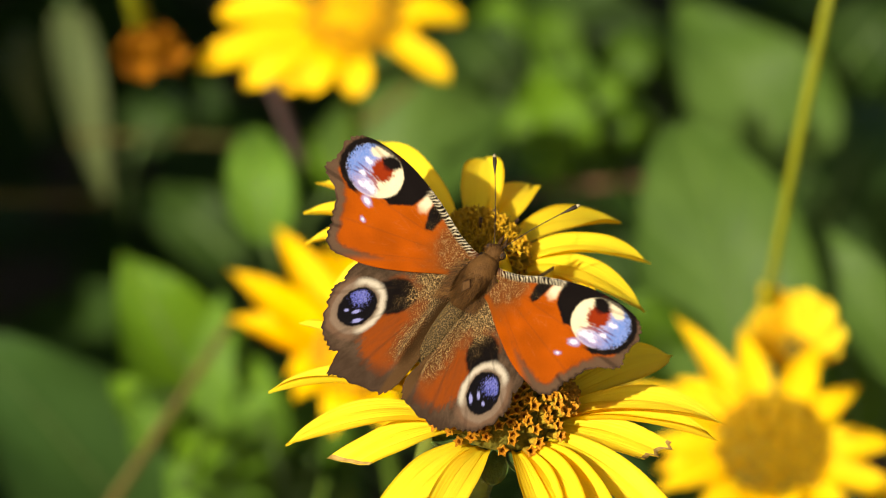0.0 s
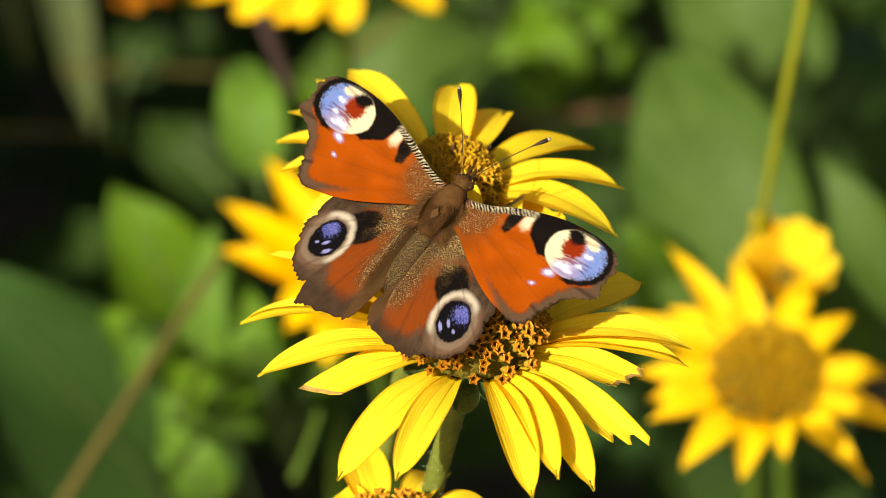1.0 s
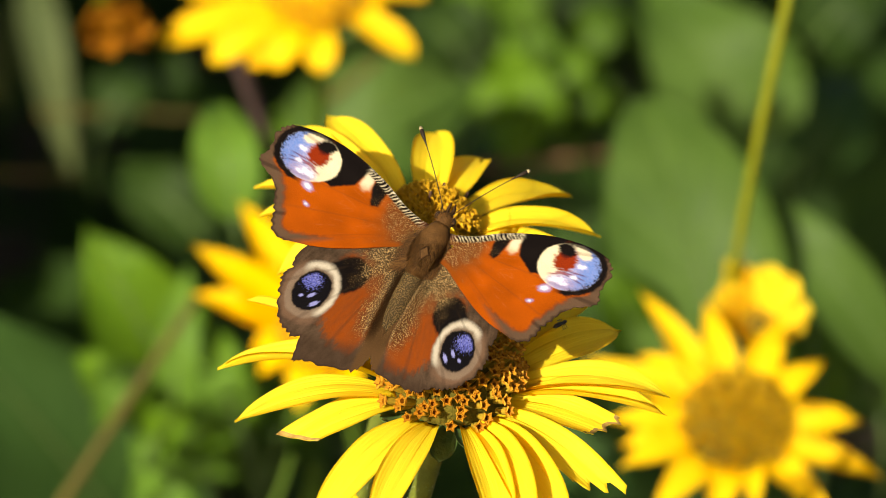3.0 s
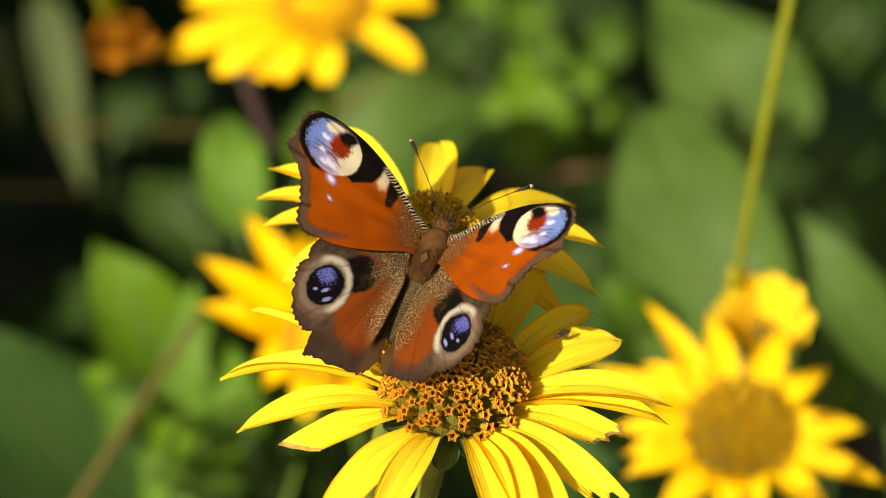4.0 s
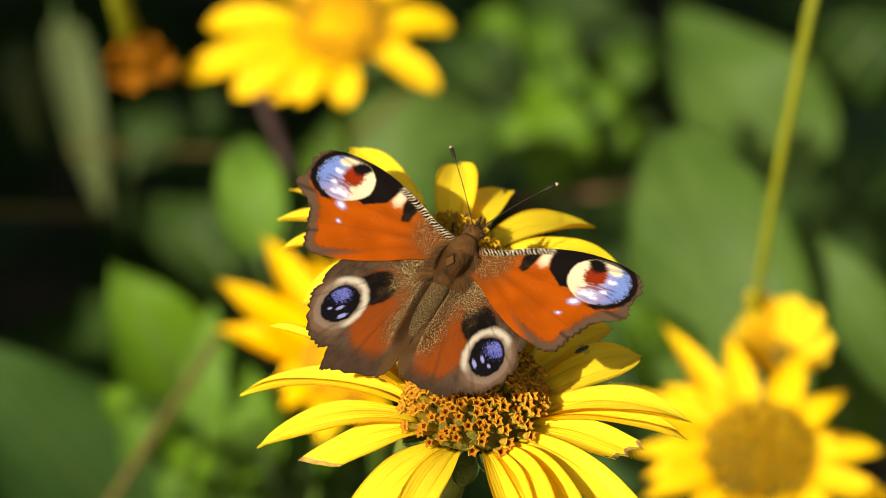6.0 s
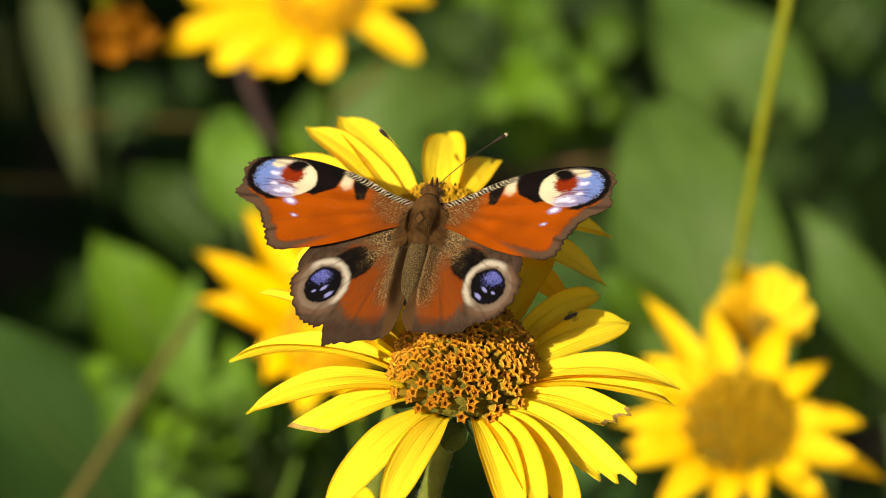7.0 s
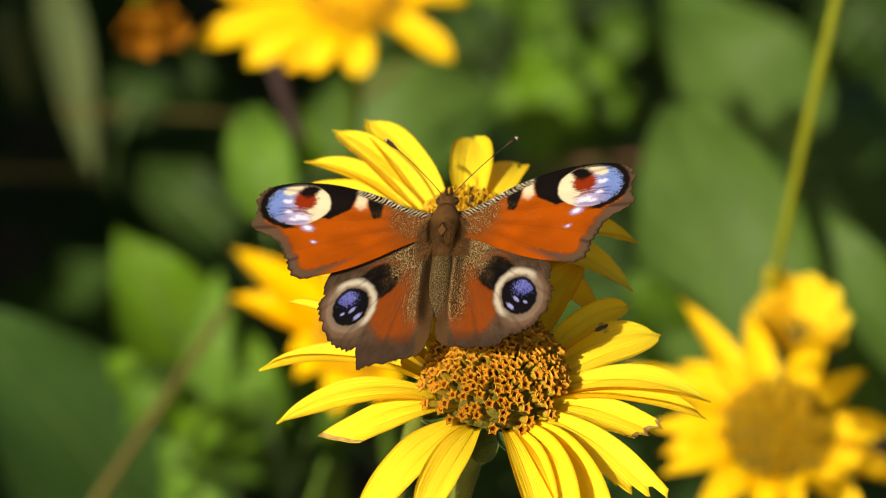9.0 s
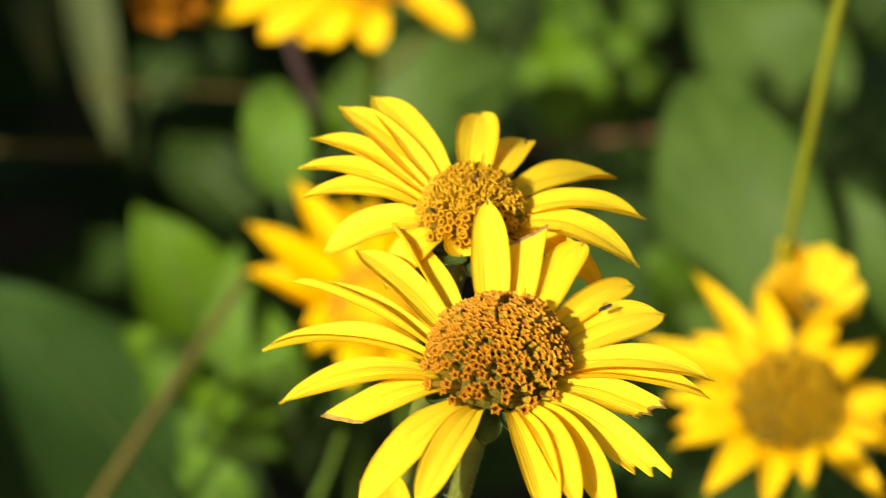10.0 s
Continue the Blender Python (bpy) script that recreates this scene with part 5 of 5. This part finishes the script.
# ---- what moves ----
def motions():
    # the plants sway from the foot: seconds, lean back and lean aside in degrees
    front = [
        (0.0, -0.046, 0.348),
        (0.5, -0.083, 0.361),
        (1.0, -0.087, 0.088),
        (1.5, -0.106, 0.192),
        (2.0, -0.016, 0.266),
        (2.5, -0.076, 0.188),
        (2.7, -0.076, 0.188),
        (4.0, 0.020, 0.305),
        (4.5, -0.082, 0.297),
        (5.0, 0.041, 0.392),
        (5.2, 0.041, 0.392),
        (6.3, -0.173, 0.303),
        (6.5, -0.173, 0.303),
        (7.0, -0.208, 0.409),
        (7.5, -0.379, 0.142),
        (8.0, 0.027, 0.164),
        (8.5, -0.106, 0.030),
        (9.0, -0.174, -0.065),
        (9.5, -0.345, -0.121),
        (9.8, 0.183, 0.246),
        (10.0, -0.000, -0.000),
    ]
    behind = [
        (0.0, -0.017, 0.339),
        (0.5, -0.063, 0.347),
        (1.0, -0.079, 0.105),
        (1.5, -0.102, 0.191),
        (2.0, -0.023, 0.256),
        (2.5, -0.068, 0.191),
        (2.7, -0.068, 0.191),
        (4.0, 0.021, 0.310),
        (4.5, -0.047, 0.294),
        (5.0, 0.082, 0.404),
        (5.2, 0.082, 0.404),
        (6.3, -0.068, 0.315),
        (6.5, -0.068, 0.315),
        (7.0, -0.070, 0.408),
        (7.5, -0.235, 0.164),
        (8.0, 0.116, 0.179),
        (8.5, -0.065, 0.016),
        (9.0, -0.104, -0.077),
        (9.5, -0.303, -0.124),
        (9.8, 0.037, 0.219),
        (10.0, -0.000, -0.000),
    ]
    for ob, rows in ((main, front), (second, behind), (low_flower, front)):
        foot = ob.location.copy()
        walk(ob, [(t, pose(*foot, a, b, 0)) for t, a, b in rows])
    seat = head_pose((0.0006, 0.0030, 0.8894), 6) @ pose(0.0169, 0.0089, 0.0052, 10, -8, 28)
    foot = main.location.copy()
    walk(bug, [(t, pose(*foot, a, b, 0) @ Matrix.Translation(-foot) @ seat) for t, a, b in front])
    # the butterfly walks and turns on the flower, then takes off
    walk(peacock, [
        (0.0, pose(0.0011, 0.0098, 0.9085, 41.7, 17.1, -35.4)),
        (0.5, pose(0.0010, 0.0106, 0.9084, 37.5, 17.0, -35.5)),
        (1.0, pose(-0.0034, 0.0109, 0.9082, 35.5, 16.6, -36.0)),
        (1.5, pose(-0.0012, 0.0128, 0.9079, 41.4, 19.2, -32.4)),
        (1.8, pose(-0.0028, 0.0134, 0.9067, 41.5, 28.6, -15.2)),
        (2.0, pose(0.0006, 0.0121, 0.9083, 39.9, 14.5, -33.1)),
        (2.5, pose(-0.0016, 0.0124, 0.9082, 33.7, 14.4, -28.2)),
        (2.7, pose(-0.0012, 0.0121, 0.9083, 34.4, 18.8, -25.0)),
        (3.8, pose(0.0011, 0.0139, 0.9076, 32.2, 9.9, -23.1)),
        (4.0, pose(0.0012, 0.0129, 0.9075, 30.8, 9.6, -23.7)),
        (4.5, pose(0.0011, 0.0137, 0.9083, 32.3, 6.9, -25.1)),
        (5.0, pose(0.0035, 0.0123, 0.9080, 25.9, 6.4, -31.2)),
        (5.2, pose(0.0037, 0.0127, 0.9089, 28.2, 8.1, -30.7)),
        (6.3, pose(0.0018, 0.0155, 0.9099, 25.6, 9.2, -30.8)),
        (6.5, pose(0.0014, 0.0156, 0.9101, 22.2, 1.9, -28.5)),
        (7.0, pose(0.0010, 0.0161, 0.9109, 19.1, -6.2, -15.2)),
        (7.5, pose(-0.0043, 0.0168, 0.9119, 20.8, -8.2, -10.9)),
        (8.0, pose(-0.0035, 0.0147, 0.9087, 17.3, -6.9, -11.9)),
        (8.5, pose(-0.0068, 0.0156, 0.9101, 20.1, -6.8, -8.1)),
        (9.0, pose(-0.0083, 0.0161, 0.9108, 21.8, -6.5, -8.2)),
        (9.5, pose(-0.0055, 0.0172, 0.9125, 21.0, -3.1, -29.0)),
        (9.6, pose(-0.0018, 0.0167, 0.9117, 22.5, 11.1, -28.8)),
        (9.7, pose(0.0009, 0.0159, 0.9104, 18.3, 0.9, -34.6)),
        (9.8, pose(0.0006, 0.0157, 0.9101, 8.3, 19.8, -36.0)),
        (9.9, pose(0.0106, 0.0550, 0.9862, 8.3, 19.8, -36.0)),
        (10.0, pose(0.0206, 0.0942, 1.0623, 8.3, 19.8, -36.0)),
    ])
    # its wings open and close: seconds, left and right wing in degrees
    beat = [
        (0.0, 2.2, 18.4),
        (0.5, -3.0, 13.9),
        (1.0, -5.5, 13.1),
        (1.5, -2.8, 33.6),
        (1.6, 22.0, 82.0),
        (1.7, 31.0, 95.0),
        (1.8, 35.8, 92.0),
        (1.9, 28.0, 72.0),
        (2.0, -4.6, 40.1),
        (2.5, 1.6, 18.3),
        (2.7, -2.3, 22.9),
        (3.35, -2.0, 22.0),
        (3.48, 40.0, 58.0),
        (3.58, 66.0, 76.0),
        (3.8, 55.6, 52.6),
        (4.0, 42.2, 40.9),
        (4.5, 29.5, 25.4),
        (5.0, 9.8, 9.9),
        (5.2, 7.4, 10.9),
        (6.3, -3.4, 10.9),
        (6.5, 6.1, 6.3),
        (7.0, 8.1, 8.9),
        (7.5, 5.5, 11.0),
        (8.0, 5.9, 9.2),
        (8.5, 4.2, 9.8),
        (9.0, 1.9, 11.6),
        (9.5, 14.2, 10.6),
        (9.6, 0.8, 23.0),
        (9.7, 12.2, 9.8),
        (9.8, 60.0, 79.0),
        (9.9, 20.0, 30.0),
        (10.0, 60.0, 70.0),
    ]
    # the hindwings: seconds, lift and sweep of the left, lift and sweep of the right
    hind = [
        (0.0, -4.3, -0.1, 17.4, -0.8),
        (0.5, -11.6, -1.0, 12.9, -0.8),
        (1.0, -14.9, -1.6, 12.1, -0.5),
        (1.5, -8.4, -3.9, 32.6, -1.3),
        (1.6, 20.0, 0.0, 82.0, 0.0),
        (1.7, 28.0, -2.0, 94.0, 0.0),
        (1.8, 29.6, -3.2, 90.0, -0.0),
        (1.9, 26.0, -2.0, 71.0, -1.0),
        (2.0, -5.6, -1.4, 32.0, -3.7),
        (2.5, 0.6, 3.2, 17.3, -0.7),
        (2.7, -3.3, 1.9, 21.9, -0.6),
        (3.35, -3.0, 1.5, 21.0, -0.6),
        (3.48, 38.0, -1.0, 56.0, -2.0),
        (3.58, 63.0, -3.0, 74.0, -4.0),
        (3.8, 51.9, -4.0, 48.8, -5.4),
        (4.0, 35.1, -1.2, 34.5, -2.9),
        (4.5, 21.5, -0.5, 21.9, -1.0),
        (5.0, 4.1, 0.9, 8.9, -1.3),
        (5.2, 3.5, 1.4, 9.9, -1.7),
        (6.3, -4.9, 3.6, 9.9, -2.6),
        (6.5, 0.8, 0.8, 5.3, -0.8),
        (7.0, 3.3, 0.2, 7.9, -1.0),
        (7.5, 3.3, -0.1, 10.0, -0.2),
        (8.0, 0.9, -0.3, 8.2, -0.2),
        (8.5, 0.1, -0.5, 8.8, 0.1),
        (9.0, -3.4, -1.7, 10.6, 0.0),
        (9.5, 5.1, -2.6, 9.6, 0.5),
        (9.6, -4.9, -1.0, 22.0, 0.6),
        (9.7, 5.4, -0.7, 8.8, 1.0),
        (9.8, 51.2, -2.5, 79.0, 0.0),
        (9.9, 20.0, 0.0, 30.0, 0.0),
        (10.0, 60.0, 0.0, 70.0, 0.0),
    ]
    for side, ob in wings:
        if ob.name.startswith("fore"):
            walk(ob, [(t, pose(0, 0, 0, 0, a if side < 0 else -b, 0)) for t, a, b in beat])
        else:
            walk(ob, [(t, pose(0, 0, 0, 0, a if side < 0 else -b, 0) @ pose(0, 0, 0, 0, 0, sa if side < 0 else -sb)) for t, a, sa, b, sb in hind])

    # the antennae swing at the head: seconds, left and right in degrees
    swing = [(0.0, -9, 17), (1.5, -4, 15), (2.7, -2, 15), (3.8, 0, 0), (4.5, 0, 2), (5.0, 0, 13), (6.5, 0, 12), (7.0, 0, 0), (9.3, 0, 0), (9.5, -15, -1), (9.8, -15, -3), (10.0, -15, -3)]
    for side, ob in antennae:
        hinge = Matrix.Translation(Vector((side * 0.6, 7.0, 1.6)) * MM)
        walk(ob, [(t, hinge @ pose(0, 0, 0, 0, 0, a if side < 0 else b) @ hinge.inverted()) for t, a, b in swing])


motions()
